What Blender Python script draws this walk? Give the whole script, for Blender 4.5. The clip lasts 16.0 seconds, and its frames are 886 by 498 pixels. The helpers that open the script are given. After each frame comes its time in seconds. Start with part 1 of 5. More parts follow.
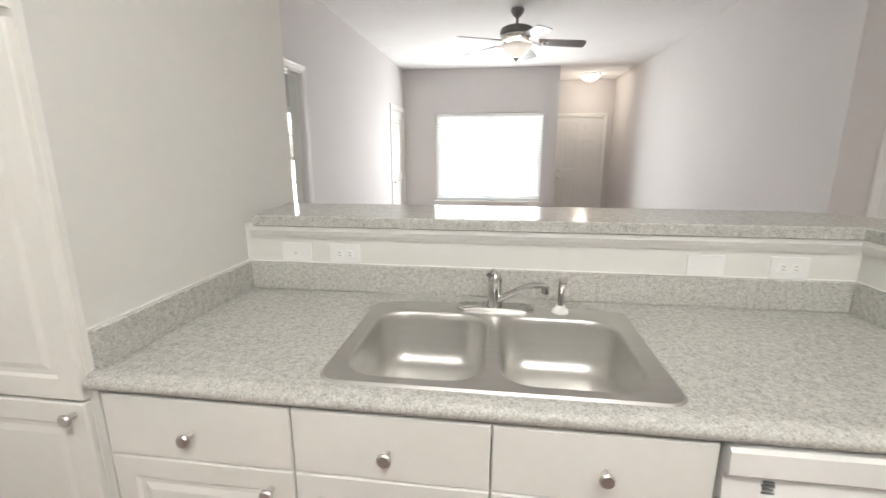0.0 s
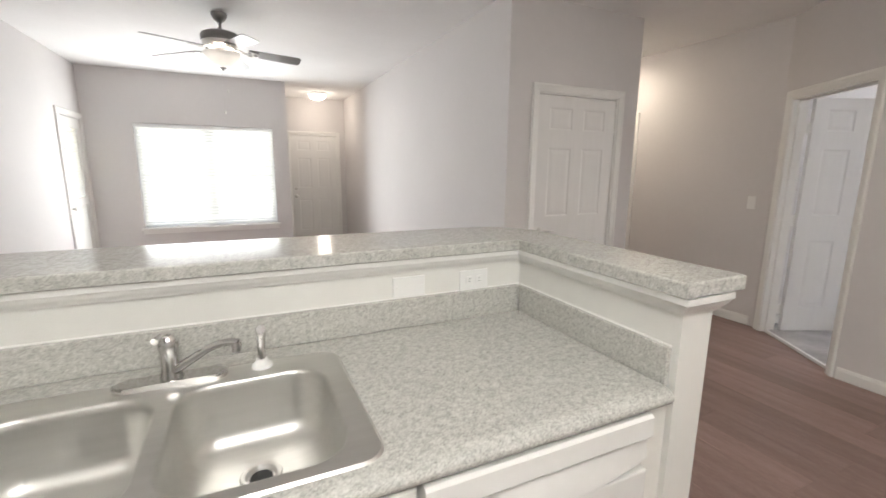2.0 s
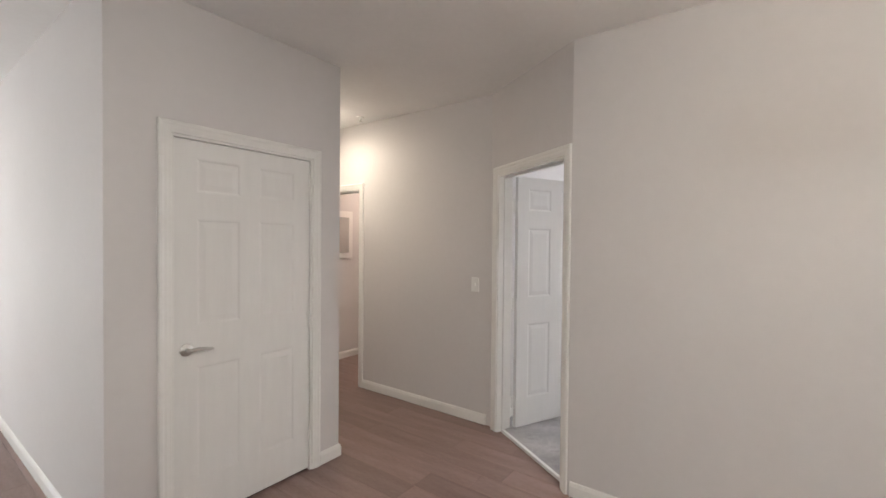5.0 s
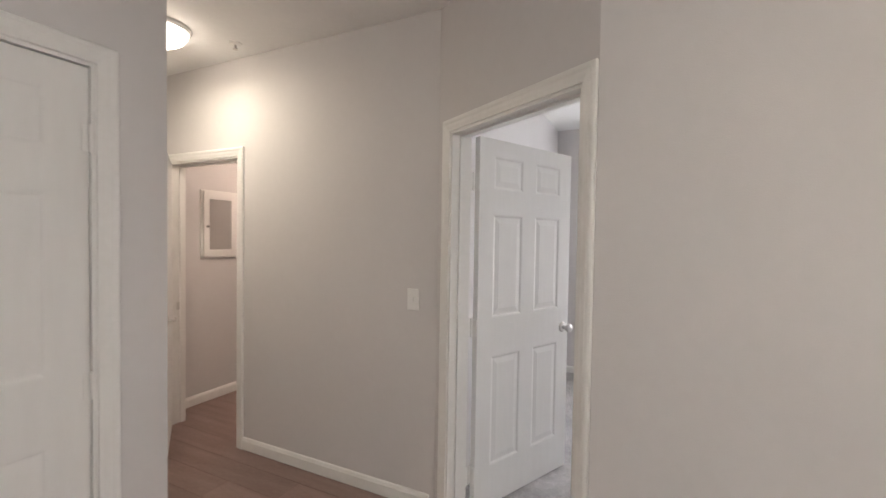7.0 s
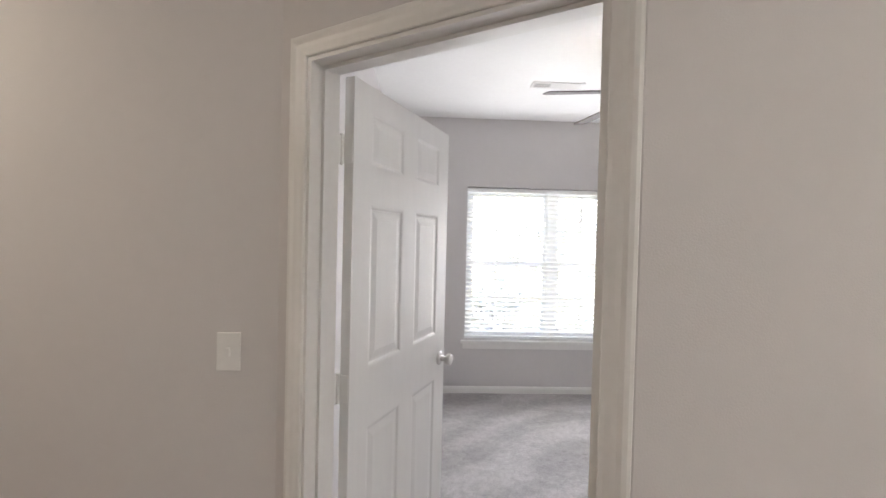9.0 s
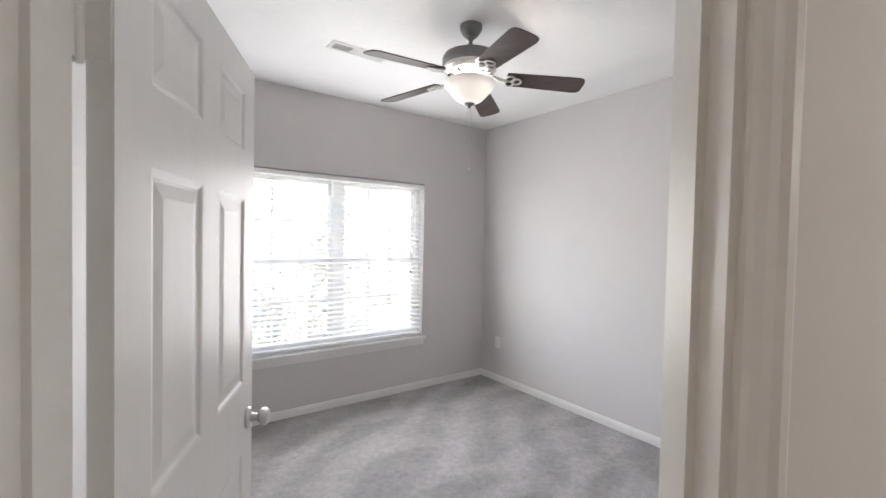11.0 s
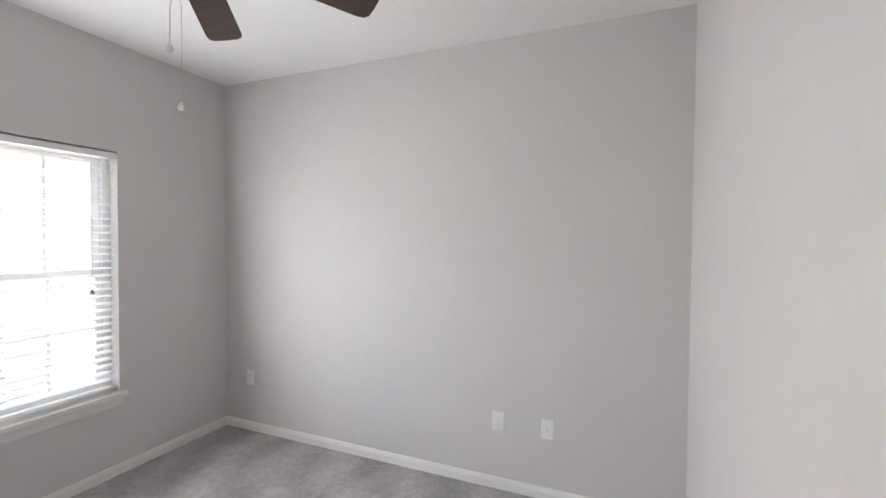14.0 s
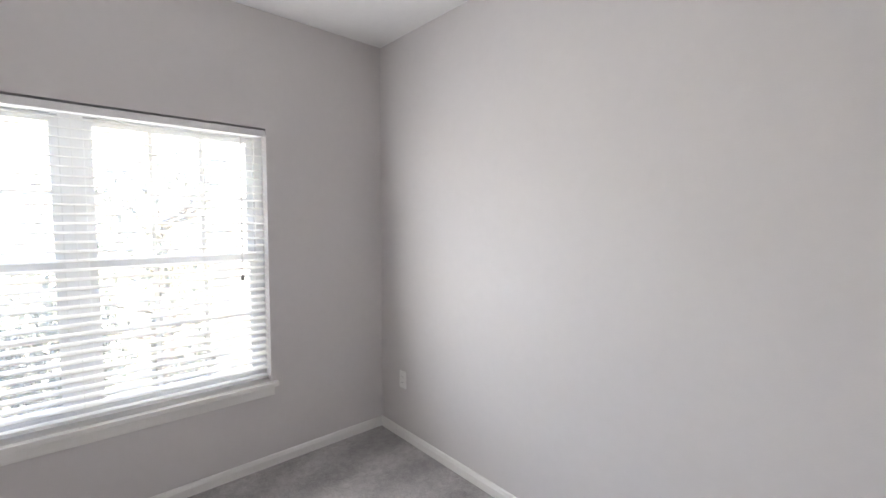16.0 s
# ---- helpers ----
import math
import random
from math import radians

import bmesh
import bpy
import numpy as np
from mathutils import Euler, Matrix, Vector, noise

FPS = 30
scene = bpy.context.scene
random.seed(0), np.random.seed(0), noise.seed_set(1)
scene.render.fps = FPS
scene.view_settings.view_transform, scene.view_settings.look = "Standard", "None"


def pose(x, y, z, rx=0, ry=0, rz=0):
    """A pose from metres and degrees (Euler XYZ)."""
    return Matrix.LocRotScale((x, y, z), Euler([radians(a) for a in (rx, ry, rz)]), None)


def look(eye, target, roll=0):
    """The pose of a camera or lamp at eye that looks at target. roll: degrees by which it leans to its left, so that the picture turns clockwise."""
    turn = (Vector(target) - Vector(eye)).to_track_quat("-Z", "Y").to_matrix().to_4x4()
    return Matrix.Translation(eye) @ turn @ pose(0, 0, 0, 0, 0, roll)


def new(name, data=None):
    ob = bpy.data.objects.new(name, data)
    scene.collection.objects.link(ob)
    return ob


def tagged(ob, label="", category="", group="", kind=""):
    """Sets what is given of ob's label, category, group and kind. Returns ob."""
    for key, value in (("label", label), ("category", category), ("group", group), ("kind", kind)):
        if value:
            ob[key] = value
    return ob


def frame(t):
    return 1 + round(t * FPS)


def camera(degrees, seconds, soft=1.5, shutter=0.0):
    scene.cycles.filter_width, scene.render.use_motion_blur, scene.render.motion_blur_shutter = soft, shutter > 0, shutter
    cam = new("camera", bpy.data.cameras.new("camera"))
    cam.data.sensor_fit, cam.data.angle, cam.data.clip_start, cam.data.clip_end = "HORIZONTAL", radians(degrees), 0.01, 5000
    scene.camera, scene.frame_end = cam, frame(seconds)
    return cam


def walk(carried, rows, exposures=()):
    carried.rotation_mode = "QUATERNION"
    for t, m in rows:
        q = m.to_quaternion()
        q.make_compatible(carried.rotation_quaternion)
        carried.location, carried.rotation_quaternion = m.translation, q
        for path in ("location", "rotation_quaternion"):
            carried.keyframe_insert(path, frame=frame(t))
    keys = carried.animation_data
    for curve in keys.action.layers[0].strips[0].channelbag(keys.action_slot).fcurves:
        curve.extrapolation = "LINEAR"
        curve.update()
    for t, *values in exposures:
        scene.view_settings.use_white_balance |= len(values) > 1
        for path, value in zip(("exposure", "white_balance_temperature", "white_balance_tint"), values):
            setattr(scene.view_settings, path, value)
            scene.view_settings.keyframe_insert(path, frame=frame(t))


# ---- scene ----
cam = camera(92.0, 16.0, soft=1.5, shutter=0.25)
PATH = [
    (0, (-1.116, -1.448, 1.415), (-1.375, 0.485, 0.969), 0.0),
    (0.5, (-1.074, -1.436, 1.416), (-1.065, 0.513, 0.968), 0.2),
    (1, (-1.037, -1.399, 1.42), (-0.764, 0.531, 0.973), 0.2),
    (1.5, (-1.002, -1.362, 1.431), (-0.452, 0.509, 0.984), 0.3),
    (2, (-0.931, -1.312, 1.446), (-0.102, 0.47, 1.076), 0.4),
    (2.5, (-0.806, -1.244, 1.47), (0.288, 0.422, 1.305), 0.4),
    (3, (-0.677, -1.169, 1.477), (0.648, 0.327, 1.399), 0.5),
    (3.5, (-0.521, -1.081, 1.485), (0.977, 0.244, 1.439), 0.7),
    (4, (-0.282, -1.014, 1.508), (1.296, 0.214, 1.463), 0.5),
    (4.2, (-0.178, -0.988, 1.515), (1.412, 0.225, 1.474), 0.5),
    (6.3, (1.002, -0.373, 1.504), (2.668, 0.732, 1.455), 0.9),
    (6.5, (1.074, -0.294, 1.503), (2.774, 0.759, 1.45), 0.8),
    (7, (1.282, -0.085, 1.5), (3.08, 0.788, 1.446), 0.9),
    (7.5, (1.465, 0.103, 1.498), (3.347, 0.777, 1.45), 1.1),
    (8, (1.657, 0.273, 1.513), (3.606, 0.715, 1.457), 1.1),
    (8.2, (1.735, 0.32, 1.508), (3.704, 0.668, 1.459), 1.2),
    (10.3, (2.401, 0.673, 1.52), (4.220, -0.158, 1.462), 1.4),
    (10.5, (2.475, 0.682, 1.518), (4.246, -0.255, 1.46), 1.4),
    (11, (2.631, 0.712, 1.522), (4.247, -0.467, 1.469), 1.2),
    (11.5, (2.770, 0.724, 1.528), (4.205, -0.669, 1.474), 1.2),
    (12, (2.897, 0.698, 1.506), (4.117, -0.886, 1.461), 0.8),
    (12.5, (3.013, 0.590, 1.526), (4.011, -1.142, 1.472), 0.8),
    (13, (3.116, 0.488, 1.528), (3.918, -1.343, 1.474), 0.7),
    (13.5, (3.187, 0.298, 1.535), (3.928, -1.559, 1.481), 0.6),
    (14, (3.277, 0.067, 1.524), (4.039, -1.781, 1.475), 0.5),
    (14.5, (3.382, -0.141, 1.517), (4.268, -1.934, 1.473), 0.4),
    (15, (3.498, -0.329, 1.522), (4.588, -2.005, 1.479), 0.3),
    (15.5, (3.550, -0.530, 1.515), (4.862, -2.039, 1.413), 0.2),
    (16, (3.592, -0.724, 1.512), (5.086, -2.050, 1.382), 0.2),
]
walk(cam, [(t, look(eye, target, roll)) for t, eye, target, roll in PATH], exposures=[(0.0, 3.68), (1.5, 3.67), (2.5, 3.75), (3.5, 3.82), (5.0, 3.82), (7.0, 3.78), (8.2, 3.79), (10.3, 3.60), (11.5, 3.54), (12.5, 3.51), (16.0, 3.50)])

# ---- world and light ----
H = 2.71                       # ceiling
KX, KY = -2.06, 0.213          # face and end of the kitchen's wall
LX, LY = -2.757, 5.841         # living room: its door wall and its window wall
EX0, EX1, EY = -0.249, 0.931, 7.265   # entry recess
BX, BY = 2.268, 1.538          # closet block
HX = 3.34                      # hall wall
RX = 2.797                     # dining wall
WX, SY, NY = 6.173, -2.424, 0.88     # bedroom: window wall, south wall, north wall
VX = 2.907                     # bedroom: west wall
T = 0.11

world = bpy.data.worlds.new("world")
scene.world = world
world.use_nodes = True
wn = world.node_tree
sky = wn.nodes.new("ShaderNodeTexSky")
sky.sky_type, sky.sun_disc = "NISHITA", False
sky.sun_elevation, sky.sun_rotation = radians(48), radians(215)
sky.dust_density, sky.ozone_density = 5.0, 0.4
wn.nodes["Background"].inputs["Strength"].default_value = 0.15
wn.links.new(sky.outputs[0], wn.nodes["Background"].inputs[0])

sun = new("sun", bpy.data.lights.new("sun", "SUN"))
sun.data.energy, sun.data.angle, sun.data.color = 5.0, radians(0.5), (1.0, 0.95, 0.88)
sun.matrix_world = look((-20, -30, 40), (0, 0, 0))


def area_lamp(name, eye, target, w, h, watts, colour):
    ob = new(name, bpy.data.lights.new(name, "AREA"))
    ob.data.shape, ob.data.size, ob.data.size_y = "RECTANGLE", w, h
    ob.data.energy, ob.data.color = watts, colour
    ob.matrix_world = look(eye, target)
    return ob


def bulb(name, place, watts, colour, radius=0.05):
    ob = new(name, bpy.data.lights.new(name, "POINT"))
    ob.data.energy, ob.data.color, ob.data.shadow_soft_size = watts, colour, radius
    ob.location = place
    return ob


DAY = (0.965, 0.96, 1.0)
LIVING = (0.965, 0.985, 0.985)
WARM = (1.0, 0.86, 0.70)
area_lamp("living_daylight", (-1.34, LY - 0.06, 1.31), (-1.1, 0, 1.7), 1.74, 1.42, 6.1, LIVING)
area_lamp("living_sky", (-1.34, LY + 0.072, 1.31), (-1.34, 0, 1.31), 1.70, 1.38, 1.4, LIVING)
area_lamp("bedroom_daylight", (WX - 0.12, -0.768, 1.34), (0, -0.768, 2.1), 1.72, 1.42, 2.85, DAY)
area_lamp("bedroom_sky", (WX + 0.072, -0.768, 1.30), (0, -0.768, 1.30), 1.68, 1.44, 1.35, DAY)
area_lamp("study_daylight", (-4.45, 4.32, 1.3), (-4.45, 0, 1.3), 1.10, 1.4, 2.2, LIVING)
# kitchen lamp is assumed from the room's brightness and stays out of view
bulb("kitchen_unseen_bulb", (-0.9, -1.9, 2.36), 3.95, (0.968, 0.987, 0.955), 0.40)
bulb("dining_bulb", (1.63, -1.225, 2.33), 0.36, (1.0, 0.875, 0.72), 0.12)
area_lamp("hall_dome_light", (2.83, 2.53, H - 0.125), (2.83, 2.53, 0), 0.22, 0.22, 0.68, (1.0, 0.87, 0.70))
bulb("entry_dome_light", (0.36, 6.68, H - 0.36), 0.5, (1.0, 0.88, 0.76), 0.11)
bulb("bedroom_fan_bulb", (4.514, -0.824, H - 0.350), 1.1, (1.0, 0.965, 0.925), 0.03)
bulb("living_fan_bulb", (-1.008, 3.0, H - 0.352), 0.32, (1.0, 0.95, 0.90), 0.03)
# fill light added to brighten the bathroom; no lamp is known there
bulb("bath_fill", (4.4, 2.6, 2.3), 1.7, (1.0, 0.78, 0.64), 0.1)


# ---- materials ----
def base(name, colour, rough=0.5, metal=0.0):
    m = bpy.data.materials.new(name)
    m.use_nodes = True
    b = m.node_tree.nodes["Principled BSDF"]
    b.inputs["Base Color"].default_value = (*colour, 1)
    b.inputs["Roughness"].default_value = rough
    b.inputs["Metallic"].default_value = metal
    return m, m.node_tree, b


def node(tree, kind, **values):
    n = tree.nodes.new(kind)
    for key, value in values.items():
        n.inputs[key].default_value = value
    return n


def noisy(name, dark, light, scale=8.0, rough=0.5, metal=0.0, bump=0.0, bump_scale=200.0, stretch=(1, 1, 1), fine=0.35, random_amount=0.0):
    """Two scales of noise between two colours, with fine relief."""
    m, tr, b = base(name, light, rough, metal)
    L = tr.links.new
    co = node(tr, "ShaderNodeTexCoord")
    mp = node(tr, "ShaderNodeMapping", Scale=stretch)
    L(co.outputs["Object"], mp.inputs[0])
    n1 = node(tr, "ShaderNodeTexNoise", Scale=scale, Detail=4.0)
    n2 = node(tr, "ShaderNodeTexNoise", Scale=scale * 14, Detail=3.0)
    for n in (n1, n2):
        L(mp.outputs[0], n.inputs["Vector"])
    mix = node(tr, "ShaderNodeMix", Factor=fine)
    L(n1.outputs[0], mix.inputs[2]), L(n2.outputs[0], mix.inputs[3])
    ramp = node(tr, "ShaderNodeValToRGB")
    ramp.color_ramp.elements[0].position, ramp.color_ramp.elements[1].position = 0.32, 0.68
    ramp.color_ramp.elements[0].color, ramp.color_ramp.elements[1].color = (*dark, 1), (*light, 1)
    L(mix.outputs[0], ramp.inputs[0])
    out = ramp.outputs[0]
    if random_amount:
        info = node(tr, "ShaderNodeObjectInfo")
        hsv = node(tr, "ShaderNodeHueSaturation")
        rng = node(tr, "ShaderNodeMapRange")
        rng.inputs[3].default_value, rng.inputs[4].default_value = 1 - random_amount, 1 + random_amount
        L(info.outputs["Random"], rng.inputs[0]), L(rng.outputs[0], hsv.inputs["Value"]), L(out, hsv.inputs["Color"])
        out = hsv.outputs[0]
    L(out, b.inputs["Base Color"])
    if bump:
        n3 = node(tr, "ShaderNodeTexNoise", Scale=bump_scale, Detail=2.0)
        L(mp.outputs[0], n3.inputs["Vector"])
        bp = node(tr, "ShaderNodeBump", Strength=bump, Distance=0.004)
        L(n3.outputs[0], bp.inputs["Height"]), L(bp.outputs[0], b.inputs["Normal"])
    return m


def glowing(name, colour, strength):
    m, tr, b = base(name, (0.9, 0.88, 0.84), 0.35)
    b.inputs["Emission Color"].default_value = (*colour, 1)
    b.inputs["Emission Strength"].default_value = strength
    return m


def alabaster(name):
    """Clouded glass with the bulbs behind its lower half."""
    m, tr, b = base(name, (0.74, 0.71, 0.66), 0.3)
    L = tr.links.new
    co = node(tr, "ShaderNodeTexCoord")
    xyz = node(tr, "ShaderNodeSeparateXYZ")
    cloud = node(tr, "ShaderNodeTexNoise", Scale=14.0, Detail=3.0)
    L(co.outputs["Object"], xyz.inputs[0]), L(co.outputs["Object"], cloud.inputs["Vector"])
    rng = node(tr, "ShaderNodeMapRange")
    rng.inputs[1].default_value, rng.inputs[2].default_value = -0.314, -0.361
    rng.inputs[3].default_value, rng.inputs[4].default_value = 0.014, 0.060
    L(xyz.outputs["Z"], rng.inputs[0])
    mul = node(tr, "ShaderNodeMath")
    mul.operation = "MULTIPLY"
    add = node(tr, "ShaderNodeMath")
    add.operation = "ADD"
    add.inputs[1].default_value = 0.5
    L(cloud.outputs[0], add.inputs[0]), L(add.outputs[0], mul.inputs[0]), L(rng.outputs[0], mul.inputs[1])
    L(mul.outputs[0], b.inputs["Emission Strength"])
    b.inputs["Emission Color"].default_value = (1.0, 0.92, 0.82, 1)
    return m


M_WALL = noisy("wall_paint", (0.635, 0.611, 0.603), (0.665, 0.640, 0.632), 1.6, 0.75, bump=0.18, bump_scale=260)
M_WALL_KITCHEN = noisy("kitchen_paint", (0.72, 0.71, 0.675), (0.76, 0.75, 0.715), 1.6, 0.7, bump=0.15, bump_scale=260)
M_CEIL = noisy("ceiling_paint", (0.83, 0.825, 0.815), (0.88, 0.875, 0.865), 2.0, 0.9, bump=0.4, bump_scale=150)
M_TRIM = noisy("trim_paint", (0.77, 0.76, 0.73), (0.83, 0.82, 0.80), 3.0, 0.35, bump=0.05, bump_scale=90)
M_DOOR = noisy("door_paint", (0.74, 0.73, 0.71), (0.80, 0.79, 0.77), 2.0, 0.4, bump=0.05, bump_scale=120, stretch=(1, 1, 0.15))
M_CAB = noisy("cabinet_white", (0.76, 0.745, 0.70), (0.81, 0.795, 0.75), 2.5, 0.38, bump=0.03, bump_scale=80)
M_APPL = noisy("appliance_white", (0.78, 0.775, 0.75), (0.83, 0.825, 0.80), 2.0, 0.25)
M_PLATE = noisy("plate_plastic", (0.79, 0.785, 0.77), (0.84, 0.835, 0.82), 6.0, 0.35)
M_DARK = noisy("dark_slot", (0.02, 0.02, 0.02), (0.04, 0.04, 0.04), 20.0, 0.6)
M_GREY = noisy("grey_print", (0.16, 0.16, 0.16), (0.22, 0.22, 0.22), 20.0, 0.5)
M_DUCT_SHADE = noisy("duct_shade", (0.22, 0.22, 0.22), (0.28, 0.28, 0.28), 20.0, 0.6)
M_NICKEL = noisy("brushed_nickel", (0.60, 0.585, 0.56), (0.72, 0.705, 0.68), 30.0, 0.36, 1.0)
M_PEWTER = noisy("pewter_metal", (0.17, 0.16, 0.15), (0.24, 0.23, 0.22), 25.0, 0.38, 0.9)
M_FAN_GREY = noisy("fan_pewter", (0.19, 0.185, 0.18), (0.25, 0.245, 0.24), 25.0, 0.4, 0.6)
M_CHROME, _t, _b = base("chrome", (0.58, 0.57, 0.56), 0.09, 1.0)
M_STEEL = noisy("sink_steel", (0.60, 0.59, 0.565), (0.69, 0.68, 0.655), 4.0, 0.40, 1.0, bump=0.03, bump_scale=180, stretch=(0.05, 1, 1))
M_BLADE = noisy("fan_blade_walnut", (0.028, 0.018, 0.014), (0.085, 0.052, 0.040), 5.0, 0.32, stretch=(0.35, 5, 5), bump=0.05, bump_scale=60)
M_BLADE_GREY = noisy("fan_blade_grey", (0.13, 0.12, 0.115), (0.22, 0.205, 0.195), 5.0, 0.35, stretch=(0.35, 5, 5), bump=0.05, bump_scale=60)
M_BLIND = noisy("blind_vinyl", (0.78, 0.78, 0.77), (0.84, 0.84, 0.83), 3.0, 0.4)
_t = M_BLIND.node_tree
_tr, _mx = _t.nodes.new("ShaderNodeBsdfTranslucent"), _t.nodes.new("ShaderNodeMixShader")
_tr.inputs[0].default_value, _mx.inputs[0].default_value = (0.90, 0.90, 0.88, 1), 0.5
_out = _t.nodes["Material Output"]
_t.links.new(_t.nodes["Principled BSDF"].outputs[0], _mx.inputs[1])
_t.links.new(_tr.outputs[0], _mx.inputs[2])
_t.links.new(_mx.outputs[0], _out.inputs[0])
# translucent mix lightens the sashes, putting the window's glare into their material
M_SASH = noisy("sash_vinyl", (0.80, 0.80, 0.80), (0.86, 0.86, 0.86), 3.0, 0.35)
_t = M_SASH.node_tree
_tr, _mx = _t.nodes.new("ShaderNodeBsdfTranslucent"), _t.nodes.new("ShaderNodeMixShader")
_tr.inputs[0].default_value, _mx.inputs[0].default_value = (0.88, 0.89, 0.91, 1), 0.35
_t.links.new(_t.nodes["Principled BSDF"].outputs[0], _mx.inputs[1])
_t.links.new(_tr.outputs[0], _mx.inputs[2])
_t.links.new(_mx.outputs[0], _t.nodes["Material Output"].inputs[0])
M_VINYL = noisy("window_vinyl", (0.78, 0.78, 0.77), (0.84, 0.84, 0.83), 3.0, 0.35)
M_TILE = noisy("entry_tile", (0.46, 0.42, 0.37), (0.58, 0.54, 0.48), 5.0, 0.3, bump=0.05, random_amount=0.06)
M_GROUT = noisy("grout", (0.30, 0.28, 0.25), (0.36, 0.33, 0.30), 30.0, 0.9)
M_PLANK = noisy("vinyl_plank", (0.195, 0.122, 0.107), (0.32, 0.22, 0.195), 3.2, 0.38, stretch=(5, 0.55, 1), bump=0.06, bump_scale=70, fine=0.45, random_amount=0.16)
M_UNDER = noisy("plank_joint", (0.05, 0.032, 0.027), (0.07, 0.045, 0.037), 10.0, 0.7)
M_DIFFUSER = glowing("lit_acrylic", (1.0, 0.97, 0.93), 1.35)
M_BOWL = alabaster("lit_alabaster")
M_BOWL_WARM = glowing("lit_glass_warm", (1.0, 0.87, 0.72), 0.95)
M_BOWL_PENDANT = glowing("lit_glass_pendant", (1.0, 0.89, 0.76), 1.05)
M_BARK = noisy("bark", (0.14, 0.12, 0.10), (0.24, 0.21, 0.18), 12.0, 0.9, bump=0.5, bump_scale=40)
M_LEAF = noisy("leaf", (0.10, 0.105, 0.085), (0.165, 0.17, 0.14), 3.0, 0.8, random_amount=0.2)
_t = M_LEAF.node_tree
_tr, _mx = _t.nodes.new("ShaderNodeBsdfTranslucent"), _t.nodes.new("ShaderNodeMixShader")
_tr.inputs[0].default_value, _mx.inputs[0].default_value = (0.25, 0.255, 0.235, 1), 0.5
_t.links.new(_t.nodes["Principled BSDF"].outputs[0], _mx.inputs[1])
_t.links.new(_tr.outputs[0], _mx.inputs[2])
_t.links.new(_mx.outputs[0], _t.nodes["Material Output"].inputs[0])
M_GRASS = noisy("dry_grass", (0.22, 0.22, 0.15), (0.36, 0.35, 0.26), 2.0, 0.9, bump=0.5, bump_scale=60)
# pale base colour carries the sky's reflection in the far panes
M_FAR_GLASS = noisy("far_glass", (0.24, 0.24, 0.25), (0.30, 0.30, 0.31), 2.0, 0.15)
M_SIDING = noisy("far_siding", (0.55, 0.53, 0.48), (0.66, 0.63, 0.58), 1.5, 0.8)
M_ROOF = noisy("far_roof", (0.17, 0.16, 0.15), (0.25, 0.235, 0.22), 6.0, 0.9)
M_MIRROR, _t, _b = base("mirror", (0.86, 0.87, 0.86), 0.02, 1.0)
M_GLASS, _t, _b = base("window_glass", (1, 1, 1), 0.0)
_b.inputs["Transmission Weight"].default_value = 1.0
_b.inputs["IOR"].default_value = 1.02
_tr, _mx = _t.nodes.new("ShaderNodeBsdfTranslucent"), _t.nodes.new("ShaderNodeMixShader")   # haze put into the glass, veiling the view outside like glare
_tr.inputs[0].default_value, _mx.inputs[0].default_value = (0.9, 0.9, 0.9, 1), 0.11
_t.links.new(_t.nodes["Principled BSDF"].outputs[0], _mx.inputs[1])
_t.links.new(_tr.outputs[0], _mx.inputs[2])
_t.links.new(_mx.outputs[0], _t.nodes["Material Output"].inputs[0])


